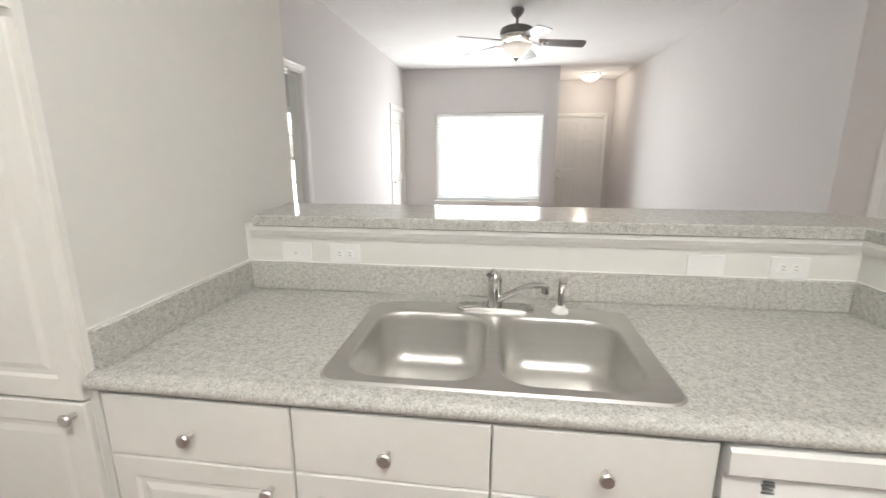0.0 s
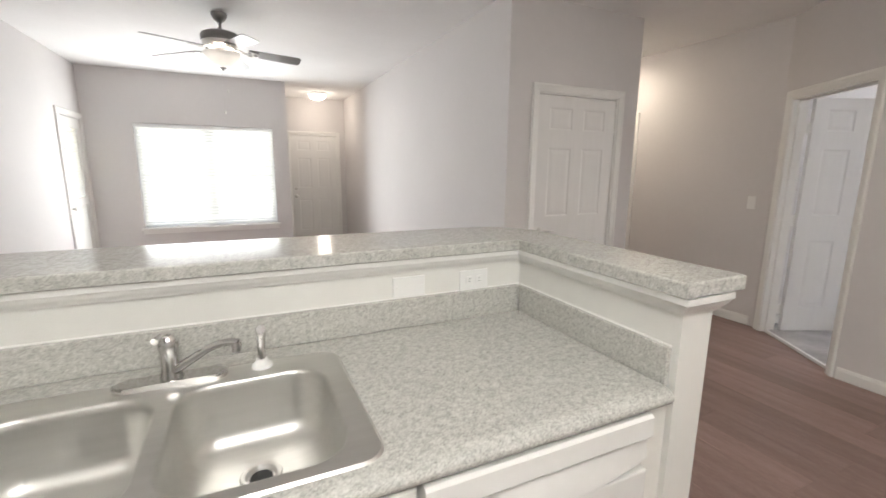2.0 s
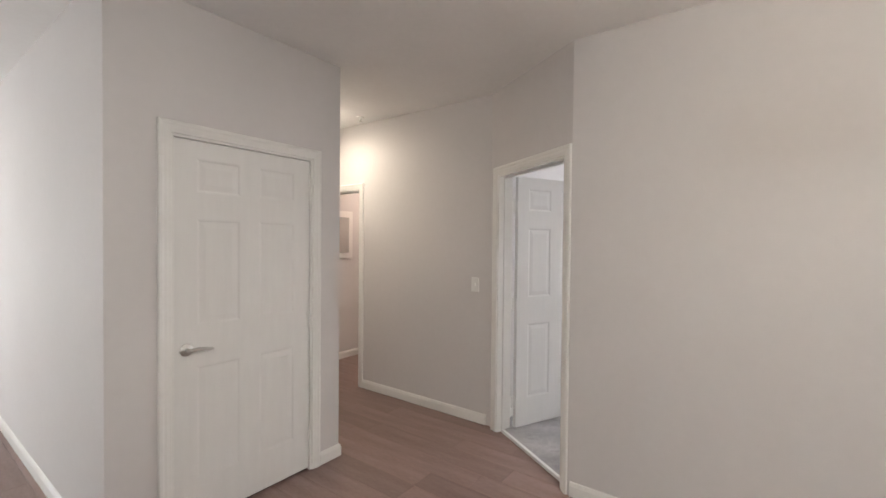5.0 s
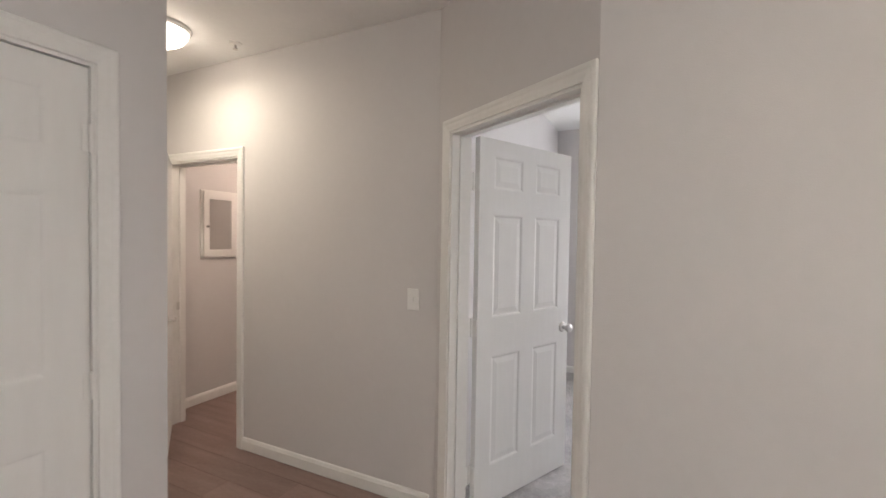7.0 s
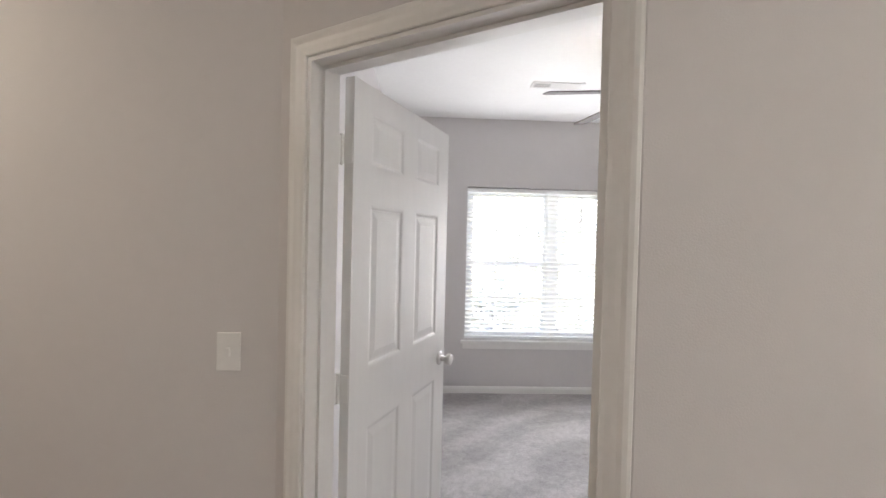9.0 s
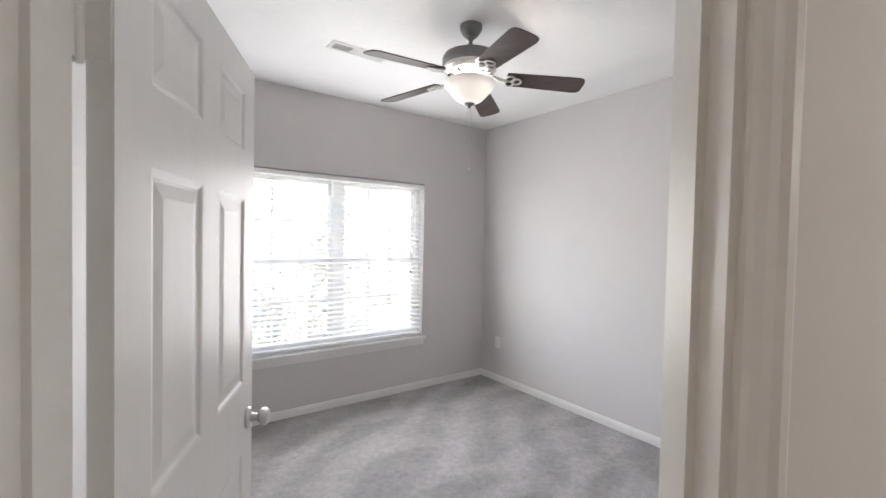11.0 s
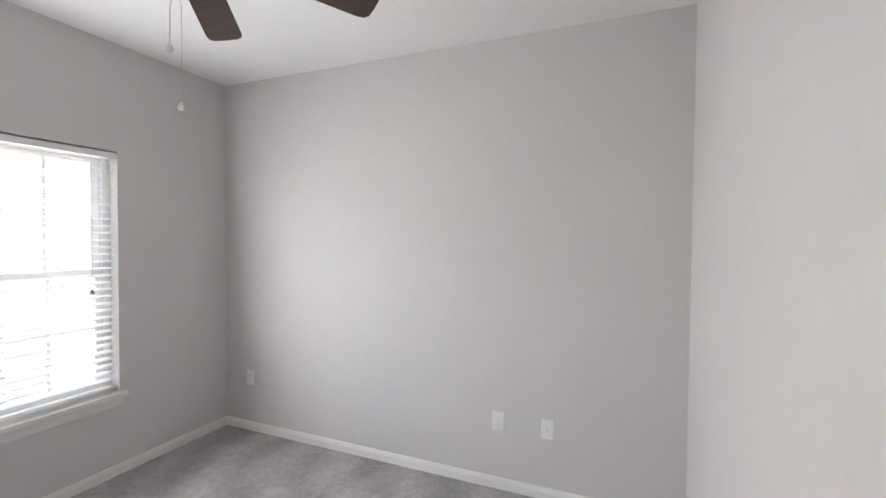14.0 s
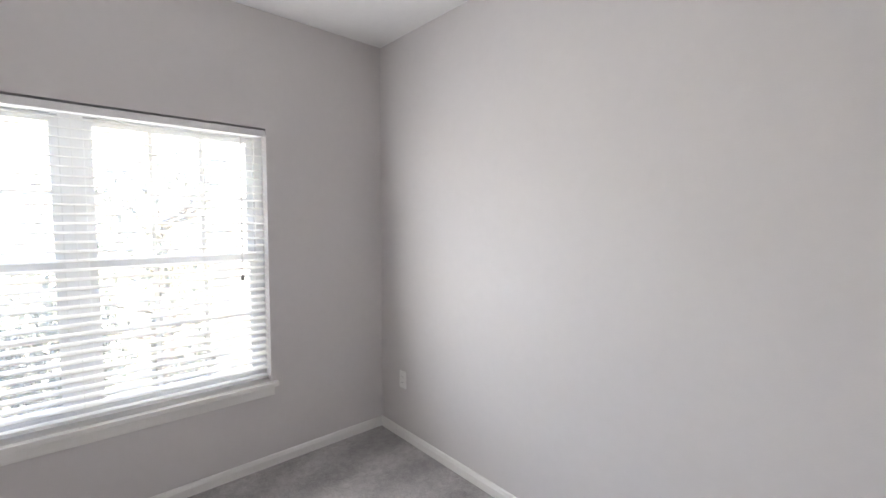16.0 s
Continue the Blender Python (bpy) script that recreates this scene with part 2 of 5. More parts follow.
def carpet_material():
    m, tr, b = base("carpet", (0.3, 0.3, 0.31), 0.95)
    L = tr.links.new
    co = node(tr, "ShaderNodeTexCoord")
    mp = node(tr, "ShaderNodeMapping", Rotation=(0, 0, radians(38)), Scale=(1.0, 0.42, 1.0))
    L(co.outputs["Object"], mp.inputs[0])
    swath = node(tr, "ShaderNodeTexNoise", Scale=3.6, Detail=3.0, Distortion=0.7)
    L(mp.outputs[0], swath.inputs["Vector"])
    fibre = node(tr, "ShaderNodeTexNoise", Scale=170.0, Detail=3.0)
    clump = node(tr, "ShaderNodeTexNoise", Scale=26.0, Detail=3.0)
    L(co.outputs["Object"], fibre.inputs["Vector"]), L(co.outputs["Object"], clump.inputs["Vector"])
    turn = node(tr, "ShaderNodeMapping", Rotation=(0, 0, radians(-32)))
    L(co.outputs["Object"], turn.inputs[0])
    stroke = node(tr, "ShaderNodeTexWave", Scale=0.8, Distortion=9.0, Detail=1.5)
    stroke.inputs["Detail Scale"].default_value = 0.9
    L(turn.outputs[0], stroke.inputs["Vector"])
    nap = node(tr, "ShaderNodeMix", Factor=0.2)
    L(swath.outputs[0], nap.inputs[2]), L(stroke.outputs["Fac"], nap.inputs[3])
    r1 = node(tr, "ShaderNodeValToRGB")
    r1.color_ramp.elements[0].position, r1.color_ramp.elements[1].position = 0.36, 0.64
    r1.color_ramp.elements[0].color, r1.color_ramp.elements[1].color = (0.315, 0.30, 0.30, 1), (0.445, 0.428, 0.428, 1)
    L(nap.outputs[0], r1.inputs[0])
    mul = node(tr, "ShaderNodeMix")
    mul.data_type, mul.blend_type = "RGBA", "OVERLAY"
    mul.inputs[0].default_value = 0.55
    L(r1.outputs[0], mul.inputs[6]), L(fibre.outputs[0], mul.inputs[7])
    mul2 = node(tr, "ShaderNodeMix")
    mul2.data_type, mul2.blend_type = "RGBA", "OVERLAY"
    mul2.inputs[0].default_value = 0.35
    L(mul.outputs[2], mul2.inputs[6]), L(clump.outputs[0], mul2.inputs[7])
    L(mul2.outputs[2], b.inputs["Base Color"])
    bp = node(tr, "ShaderNodeBump", Strength=0.7, Distance=0.008)
    L(fibre.outputs[0], bp.inputs["Height"]), L(bp.outputs[0], b.inputs["Normal"])
    b.inputs["Sheen Weight"].default_value = 0.25
    return m


def laminate_material():
    m, tr, b = base("speckled_laminate", (0.5, 0.49, 0.45), 0.14)
    b.inputs["Specular IOR Level"].default_value = 0.2
    L = tr.links.new
    co = node(tr, "ShaderNodeTexCoord")
    big = node(tr, "ShaderNodeTexNoise", Scale=70.0, Detail=5.0, Roughness=0.65)
    small = node(tr, "ShaderNodeTexNoise", Scale=215.0, Detail=4.0, Roughness=0.7)
    spot = node(tr, "ShaderNodeTexVoronoi", Scale=230.0)
    for n in (big, small, spot):
        L(co.outputs["Object"], n.inputs["Vector"])
    mix = node(tr, "ShaderNodeMix", Factor=0.62)
    L(big.outputs[0], mix.inputs[2]), L(small.outputs[0], mix.inputs[3])
    r = node(tr, "ShaderNodeValToRGB")
    e = r.color_ramp.elements
    e[0].position, e[0].color = 0.33, (0.25, 0.245, 0.228, 1)
    e[1].position, e[1].color = 0.61, (0.66, 0.652, 0.615, 1)
    mid = e.new(0.47)
    mid.color = (0.465, 0.458, 0.427, 1)
    L(mix.outputs[0], r.inputs[0])
    r2 = node(tr, "ShaderNodeValToRGB")
    r2.color_ramp.elements[0].position, r2.color_ramp.elements[1].position = 0.0, 0.35
    r2.color_ramp.elements[0].color, r2.color_ramp.elements[1].color = (0.68, 0.67, 0.64, 1), (1, 1, 1, 1)
    L(spot.outputs["Distance"], r2.inputs[0])
    mul = node(tr, "ShaderNodeMix")
    mul.data_type, mul.blend_type = "RGBA", "MULTIPLY"
    mul.inputs[0].default_value = 0.4
    L(r.outputs[0], mul.inputs[6]), L(r2.outputs[0], mul.inputs[7])
    L(mul.outputs[2], b.inputs["Base Color"])
    bp = node(tr, "ShaderNodeBump", Strength=0.04, Distance=0.002)
    L(small.outputs[0], bp.inputs["Height"]), L(bp.outputs[0], b.inputs["Normal"])
    return m


M_CARPET = carpet_material()
M_LAM = laminate_material()


# ---- mesh helpers ----
def box(bm, lo, hi, m=None):
    """An axis-aligned box, or one moved by the matrix m."""
    vs = [bm.verts.new((x, y, z)) for x in (lo[0], hi[0]) for y in (lo[1], hi[1]) for z in (lo[2], hi[2])]
    if m is not None:
        for v in vs:
            v.co = m @ v.co
    for q in ((0, 1, 3, 2), (4, 6, 7, 5), (0, 4, 5, 1), (2, 3, 7, 6), (0, 2, 6, 4), (1, 5, 7, 3)):
        bm.faces.new([vs[i] for i in q])
    return vs


def bevel_all(bm, width, segments=2):
    bmesh.ops.bevel(bm, geom=list(bm.edges), offset=width, segments=segments, affect="EDGES", clamp_overlap=True, profile=0.6)
    return bm


def block(lo, hi, width=0.0, segments=2):
    bm = bmesh.new()
    box(bm, lo, hi)
    return bevel_all(bm, width, segments) if width else bm


def lathe(bm, profile, seg=32, m=None):
    """Turns (radius, z) pairs round the z axis."""
    rings = []
    for r, z in profile:
        if r < 1e-5:
            rings.append([bm.verts.new((0, 0, z))])
        else:
            rings.append([bm.verts.new((r * math.cos(2 * math.pi * k / seg), r * math.sin(2 * math.pi * k / seg), z)) for k in range(seg)])
    for a, b in zip(rings, rings[1:]):
        for k in range(seg):
            j = (k + 1) % seg
            q = [a[k % len(a)], a[j % len(a)], b[j % len(b)], b[k % len(b)]]
            q = list(dict.fromkeys(q))
            if len(q) > 2:
                bm.faces.new(q)
    if m is not None:
        for ring in rings:
            for v in ring:
                v.co = m @ v.co
    return bm


def tube(bm, pts, r, seg=10):
    """A round tube along points; r is one radius or one for each point."""
    pts = [Vector(p) for p in pts]
    rs = r if isinstance(r, (list, tuple)) else [r] * len(pts)
    rings = []
    for i, p in enumerate(pts):
        d = (pts[min(i + 1, len(pts) - 1)] - pts[max(i - 1, 0)]).normalized()
        up = Vector((0, 0, 1)) if abs(d.z) < 0.95 else Vector((0, 1, 0))
        a = d.cross(up).normalized()
        b = a.cross(d)
        rings.append([bm.verts.new(p + rs[i] * (math.cos(2 * math.pi * k / seg) * a + math.sin(2 * math.pi * k / seg) * b)) for k in range(seg)])
    for a, b in zip(rings, rings[1:]):
        for k in range(seg):
            bm.faces.new((a[k], a[(k + 1) % seg], b[(k + 1) % seg], b[k]))
    bm.faces.new(rings[0][::-1]), bm.faces.new(rings[-1])
    return bm


def prism(bm, outline, z0, z1):
    """A flat outline (x, y pairs) raised from z0 to z1."""
    lo = [bm.verts.new((x, y, z0)) for x, y in outline]
    hi = [bm.verts.new((x, y, z1)) for x, y in outline]
    n = len(outline)
    for k in range(n):
        bm.faces.new((lo[k], lo[(k + 1) % n], hi[(k + 1) % n], hi[k]))
    bm.faces.new(lo[::-1]), bm.faces.new(hi)
    return bm


def rounded(x0, y0, x1, y1, r, n=6):
    pts = []
    for cx, cy, a0 in ((x1 - r, y1 - r, 0), (x0 + r, y1 - r, 90), (x0 + r, y0 + r, 180), (x1 - r, y0 + r, 270)):
        for k in range(n + 1):
            a = radians(a0 + 90 * k / n)
            pts.append((cx + r * math.cos(a), cy + r * math.sin(a)))
    return pts


def sweep(bm, path, profile, close=False):
    """A moulding: a profile of (out, up) pairs carried along a path of (x, y, z), out to the path's right, mitred at corners."""
    path = [Vector(p) for p in path]
    n = len(path)
    rings = []
    for i, p in enumerate(path):
        d0 = (p - path[i - 1]) if i or close else (path[1] - p)
        d1 = (path[(i + 1) % n] - p) if i < n - 1 or close else (p - path[i - 1])
        o0 = Vector((d0.y, -d0.x, 0)).normalized()
        o1 = Vector((d1.y, -d1.x, 0)).normalized()
        o = (o0 + o1).normalized()
        o = o / max(0.3, o.dot(o0))
        rings.append([bm.verts.new(p + o * a + Vector((0, 0, b))) for a, b in profile])
    k = len(profile)
    for i in range(n if close else n - 1):
        a, b = rings[i], rings[(i + 1) % n]
        for j in range(k):
            bm.faces.new((a[j], b[j], b[(j + 1) % k], a[(j + 1) % k]))
    if not close:
        bm.faces.new(rings[0]), bm.faces.new(rings[-1][::-1])
    return bm


def mesh_object(name, bm, mat, smooth=False):
    bmesh.ops.recalc_face_normals(bm, faces=bm.faces)
    me = bpy.data.meshes.new(name)
    bm.to_mesh(me)
    bm.free()
    me.materials.append(mat)
    if smooth:
        me.polygons.foreach_set("use_smooth", [True] * len(me.polygons))
        me.set_sharp_from_angle(angle=radians(35))
    return new(name, me)


def part(name, bm, mat, parent, label="", smooth=False):
    ob = mesh_object(name, bm, mat, smooth)
    ob.parent = parent
    return tagged(ob, label) if label else ob


def thing(name, m, label, category, group=""):
    ob = new(name)
    ob.matrix_world = m
    ob.empty_display_size = 0.05
    return tagged(ob, label, category, group)


def structure(name, bm, mat, label="", smooth=False):
    return tagged(mesh_object(name, bm, mat, smooth), label, kind="structure")


def wall(name, axis, a, b, u0, u1, z0=0.0, z1=H, holes=(), mat=None, label=""):
    """A wall between the planes a and b across the axis, from u0 to u1 along the other one, with holes (u0, u1, z0, z1)."""
    bm = bmesh.new()

    def piece(p, q, r, s):
        if q - p < 1e-4 or s - r < 1e-4:
            return
        box(bm, (a, p, r) if axis == "x" else (p, a, r), (b, q, s) if axis == "x" else (q, b, s))

    u = u0
    for p, q, r, s in sorted(holes):
        piece(u, p, z0, z1), piece(p, q, z0, r), piece(p, q, s, z1)
        u = q
    piece(u, u1, z0, z1)
    bmesh.ops.remove_doubles(bm, verts=bm.verts, dist=1e-5)
    return structure(name, bm, mat or M_WALL, label)


CASING = [(0, 0), (0.062, 0), (0.062, 0.012), (0.056, 0.017), (0.046, 0.018), (0.036, 0.014), (0.024, 0.013), (0.012, 0.010), (0.003, 0.009), (0, 0.006)]
SKIRT = [(0, 0), (0.014, 0), (0.014, 0.062), (0.011, 0.070), (0.009, 0.078), (0.004, 0.085), (0, 0.085)]


def casing(name, m, w, h, parent=None):
    """Door casing in the plane y = 0 of m, round an opening from x = 0 to w and z = 0 to h, standing out to -y."""
    bm = bmesh.new()
    loops = []
    for px, pz, sx, sz in ((0, 0, -1, 0), (0, h, -1, 1), (w, h, 1, 1), (w, 0, 1, 0)):
        loops.append([bm.verts.new(m @ Vector((px + sx * a, -b, pz + sz * a))) for a, b in CASING])
    k = len(CASING)
    for a, b in zip(loops, loops[1:]):
        for j in range(k):
            bm.faces.new((a[j], b[j], b[(j + 1) % k], a[(j + 1) % k]))
    bm.faces.new(loops[0]), bm.faces.new(loops[-1][::-1])
    return structure(name, bm, M_TRIM, "white painted moulded door casing")


def jamb(name, m, w, h, depth, stop=None):
    """The lining of an opening, from y = 0 to depth, with a door stop."""
    bm = bmesh.new()
    t = 0.004
    box(bm, (-0.002, 0, 0), (t + 0.008, depth, h), m), box(bm, (w - t - 0.008, 0, 0), (w + 0.002, depth, h), m)
    box(bm, (t + 0.008, 0, h - 0.012), (w - t - 0.008, depth, h + 0.002), m)
    if stop is not None:
        for lo, hi in (((0.012, stop, 0), (0.024, stop + 0.035, h - 0.012)), ((w - 0.024, stop, 0), (w - 0.012, stop + 0.035, h - 0.012)), ((0.024, stop, h - 0.024), (w - 0.024, stop + 0.035, h - 0.012))):
            box(bm, lo, hi, m)
    return structure(name, bm, M_TRIM, "white painted door jamb")


def skirting(name, pts):
    bm = bmesh.new()
    sweep(bm, [(x, y, 0.002) for x, y in pts], SKIRT)
    return structure(name, bm, M_TRIM, "white painted wooden baseboard")


def panel_leaf(w, h, t=0.035, relief=1.0):
    """A moulded six-panel door leaf from x = 0 to w, y = 0 to t, z = 0 to h."""
    bm = bmesh.new()
    st, mid = 0.110 * w / 0.812, 0.112 * w / 0.812
    xs = [0, st, (w - mid) / 2, (w + mid) / 2, w - st, w]
    zs = [0, 0.222, 0.833, 1.046, 1.614, 1.750, 1.933, h]
    zs = [z * h / 2.022 if z != h else h for z in zs]
    for side in (0, 1):
        y0, s = (0, 1) if side == 0 else (t, -1)
        for i in range(5):
            for j in range(7):
                x0, x1, z0, z1 = xs[i], xs[i + 1], zs[j], zs[j + 1]
                steps = [(0, 0)]
                if i in (1, 3) and j in (1, 3, 5):
                    steps = [(0, 0), (0.007, 0.0015), (0.014, 0.006), (0.021, 0.0064), (0.048, 0.0022)]
                last = None
                for ins, dep in steps:
                    ring = [bm.verts.new((x, y0 + s * dep * relief, z)) for x, z in ((x0 + ins, z0 + ins), (x1 - ins, z0 + ins), (x1 - ins, z1 - ins), (x0 + ins, z1 - ins))]
                    if last:
                        for k in range(4):
                            bm.faces.new((last[k], last[(k + 1) % 4], ring[(k + 1) % 4], ring[k]))
                    last = ring
                bm.faces.new(last)
    for lo, hi in (((0, 0), (w, 0)), ((w, 0), (w, h)), ((w, h), (0, h)), ((0, h), (0, 0))):
        bm.faces.new([bm.verts.new(p) for p in ((lo[0], 0, lo[1]), (hi[0], 0, hi[1]), (hi[0], t, hi[1]), (lo[0], t, lo[1]))])
    bmesh.ops.remove_doubles(bm, verts=bm.verts, dist=1e-5)
    return bm


TURN_Y = Matrix.Rotation(radians(90), 4, "X")


def knob_mesh(out=1):
    """A round passage knob with rose and neck, standing out along -y (out = 1) or +y."""
    bm = bmesh.new()
    lathe(bm, [(0, 0), (0.033, 0), (0.033, 0.004), (0.029, 0.009), (0.014, 0.012), (0.011, 0.03), (0.016, 0.036), (0.025, 0.042), (0.028, 0.052), (0.025, 0.062), (0.014, 0.067), (0, 0.068)], 28, Matrix.Rotation(radians(90 * out), 4, "X"))
    return bm


# ---- structure: floors, walls, ceiling ----
ceiling = structure("ceiling", block((-6.6, -3.5, H), (6.3, 7.5, H + 0.12)), M_CEIL, "flat white textured ceiling")
subfloor = structure("subfloor", block((-6.6, -3.5, -0.12), (6.3, 7.5, -0.012)), M_UNDER, "dark underlay below the floors")

wall("wall_kitchen_end", "y", -0.045, KY, LX, KX, mat=M_WALL_KITCHEN, label="cream painted wall at the end of the breakfast bar")
wall("wall_living_corner", "y", KY, 0.424, LX, KX - 0.002, mat=M_WALL_KITCHEN, label="pale cream painted wall end past the breakfast bar")
wall("wall_kitchen_return", "x", KX - 0.02, KX, -0.640, -0.045, mat=M_WALL_KITCHEN, label="cream painted wall beside the counter")
wall("wall_kitchen_west", "x", LX - T, LX, -3.3, -0.045, mat=M_WALL_KITCHEN)
wall("wall_living_west", "x", LX - T, LX, 0.424, LY, holes=[(1.30, 2.083, 0, 2.04), (5.002, 5.778, 0, 2.04)], label="pale greige painted wall with two doorways")
wall("wall_living_window", "y", LY, LY + 0.16, LX - T, EX0, holes=[(-2.213, -0.464, 0.593, 2.022)], label="pale greige painted wall with windows")
wall("wall_entry_left", "x", EX0 - T, EX0, LY + 0.16, EY)
wall("wall_entry_door", "y", EY, EY + 0.16, EX0 - T, EX1 + T, holes=[(-0.083, 0.770, 0.0, 2.045)], label="warm lit entry wall with the front door")
wall("wall_living_east", "x", EX1, EX1 + T, BY, EY, label="pale greige painted living room wall")
wall("wall_closet", "y", BY, BY + T, EX1 + T, BX, holes=[(1.206, 2.042, 0, 2.04)], label="greige painted wall with the closet door")
wall("wall_closet_side", "x", BX - T, BX, BY + T, 3.47)
wall("wall_closet_back", "y", 2.3, 2.3 + T, EX1 + T, BX - T)
wall("wall_hall", "x", HX, HX + T, 0.944, 3.47 + T, holes=[(2.503, 3.258, 0, 2.04)], label="warm greige hall wall with a doorway and a light switch")
wall("wall_hall_end", "y", 3.47, 3.47 + T, BX - T, HX, label="warm greige wall at the end of the hall")
wall("wall_bath", "y", 3.47, 3.47 + T, HX + T, 5.3, label="warm beige bathroom wall with a medicine cabinet")
wall("wall_bath_east", "x", 5.3, 5.3 + T, NY + T, 3.47 + T)
wall("wall_dining", "x", RX, VX, -3.3, 0.0832, label="greige painted dining wall")
wall("wall_bedroom_west", "x", VX, VX + 0.03, SY, 0.0, label="pale grey painted bedroom wall")
wall("wall_kitchen_back", "y", -3.3 - T, -3.3, LX - T, VX, mat=M_WALL)
wall("wall_bedroom_south", "y", SY - T, SY, VX, WX + 0.16, label="pale grey painted bedroom wall")
wall("wall_bedroom_window", "x", WX, WX + 0.16, SY, NY + T, holes=[(-1.630, 0.094, 0.545, 2.045)], label="pale grey painted bedroom wall with a wide window")
wall("wall_bedroom_north", "y", NY, NY + T, HX + 0.09, WX, label="pale grey painted bedroom wall")
wall("wall_study_west", "x", -6.6, -6.5, 0.1, 4.37)
wall("wall_study_window", "y", 4.37, 4.53, -6.6, LX - T, holes=[(-5.05, -3.85, 0.59, 2.02)])
wall("wall_study_south", "y", 0.05, 0.16, -6.5, LX - T)

# the wall set at a slant, with the bedroom's doorway: x runs along it, y into the bedroom
A, B = Vector((2.797, 0.083)), Vector((3.34, 0.945))
SL = (B - A).length
ANG = math.atan2(B.y - A.y, B.x - A.x)
SLANT = Matrix.Translation((A.x, A.y, 0)) @ Matrix.Rotation(ANG, 4, "Z") @ Matrix.Diagonal((1, -1, 1, 1))
D0, D1 = 0.066, 0.905
TS = 0.120                     # its thickness
bm = bmesh.new()
for lo, hi in (((0.0, 0, 0), (D0, TS, H)), ((D1, 0, 0), (SL + 0.05, TS, H)), ((D0, 0, 2.04), (D1, TS, H))):
    box(bm, lo, hi, SLANT)
structure("wall_slant", bm, M_WALL, "greige painted slanted wall with the bedroom doorway")

casing("door_1_casing", SLANT @ Matrix.Translation((D0, 0, 0)), D1 - D0, 2.04)
casing("door_1_casing_inner", SLANT @ Matrix.Translation((D0, TS, 0)) @ Matrix.Diagonal((1, -1, 1, 1)), D1 - D0, 2.04)
jamb("door_1_jamb", SLANT @ Matrix.Translation((D0, 0, 0)), D1 - D0, 2.04, TS, 0.045)
casing("door_2_casing", pose(1.206, BY, 0), 0.836, 2.04)
jamb("door_2_jamb", pose(1.206, BY, 0), 0.836, 2.04, T, 0.05)
WEST = pose(HX, 3.258, 0, 0, 0, -90)
casing("door_3_casing", WEST, 0.755, 2.04)
jamb("door_3_jamb", WEST, 0.755, 2.04, T, 0.06)
casing("door_4_casing", pose(-0.083, EY, 0), 0.853, 2.045)
jamb("door_4_jamb", pose(-0.083, EY, 0), 0.853, 2.045, 0.16, 0.06)
EAST = pose(LX, 1.30, 0, 0, 0, 90)
casing("door_5_casing", EAST, 0.783, 2.04)
jamb("door_5_jamb", EAST, 0.783, 2.04, T, 0.04)
casing("door_6_casing", pose(LX, 5.002, 0, 0, 0, 90), 0.776, 2.04)
jamb("door_6_jamb", pose(LX, 5.002, 0, 0, 0, 90), 0.776, 2.04, T, 0.05)

U = (B - A).normalized()
skirting("baseboard_dining", [(RX, 0.070), (RX, -3.3)])
skirting("baseboard_hall", [(HX, 2.44), (HX, 0.975)])
skirting("baseboard_closet_right", [(2.106, BY), (BX, BY), (BX, 3.47)])
skirting("baseboard_closet_left", [(0.834, EY), (EX1, EY), (EX1, BY), (1.142, BY)])
skirting("baseboard_living", [(LX, LY), (EX0, LY), (EX0, EY)])
skirting("baseboard_bath", [(HX + T, 3.47), (5.3, 3.47)])
skirting("baseboard_bedroom", [(3.50, NY), (WX, NY), (WX, SY), (VX + 0.03, SY), (VX + 0.03, 0.0)])

# ---- breakfast bar, counter ----
bm = bmesh.new()
box(bm, (KX, 0.022, 0), (0.127, 0.137, 1.150)), box(bm, (0.017, -0.660, 0), (0.127, 0.022, 1.150))
structure("half_wall", bm, M_WALL_KITCHEN, "cream painted half wall that carries the breakfast bar")
# the moulding below the bar top, kitchen side, round the end
bm = bmesh.new()
CROWN = [(0, 0), (0.008, 0.0), (0.010, 0.005), (0.014, 0.009), (0.021, 0.017), (0.027, 0.028), (0.029, 0.031), (0.032, 0.0325), (0.032, 0.0485), (0, 0.0485)]
sweep(bm, [(KX + 0.030, 0.022, 1.101), (0.017, 0.022, 1.101), (0.017, -0.660, 1.101), (0.127, -0.660, 1.101), (0.127, 0.137, 1.101), (KX, 0.137, 1.101)], CROWN)
structure("trim_bar", bm, M_TRIM, "white painted crown moulding under the bar top")

# bar top: an L with a wide rounded outer corner
outline = [(KX + 0.056, -0.022), (-0.022, -0.022), (-0.022, -0.690), (0.197, -0.690)]
for k in range(13):
    a = radians(90 * k / 12)
    outline.append((-0.053 + 0.25 * math.cos(a), 0.115 + 0.25 * math.sin(a)))
outline += [(KX + 0.002, 0.365)]
bar_top = thing("bar_top", pose(0, 0, 1.150), "grey speckled laminate breakfast bar top with rounded corner", "bar top")
rim = sweep(bmesh.new(), [(x, y, 0) for x, y in outline], [(-0.012, 0.001), (-0.004, 0.001), (0.0, 0.004), (0.0, 0.035), (-0.0015, 0.038), (-0.005, 0.0398), (-0.012, 0.0398)], True)
part("edge_band", rim, M_LAM, bar_top, "speckled laminate edge with a softly rounded top")
inner = sweep(bmesh.new(), [(x, y, 0) for x, y in outline], [(-0.011, 0.0), (-0.011, 0.001), (-0.012, 0.001)], True)
core = [tuple(inner.verts[3 * k].co.xy) for k in range(len(outline)) if inner.verts.ensure_lookup_table() is None]
inner.free()
bm = prism(bmesh.new(), core, 0.002, 0.040)
part("slab", bm, M_LAM, bar_top)

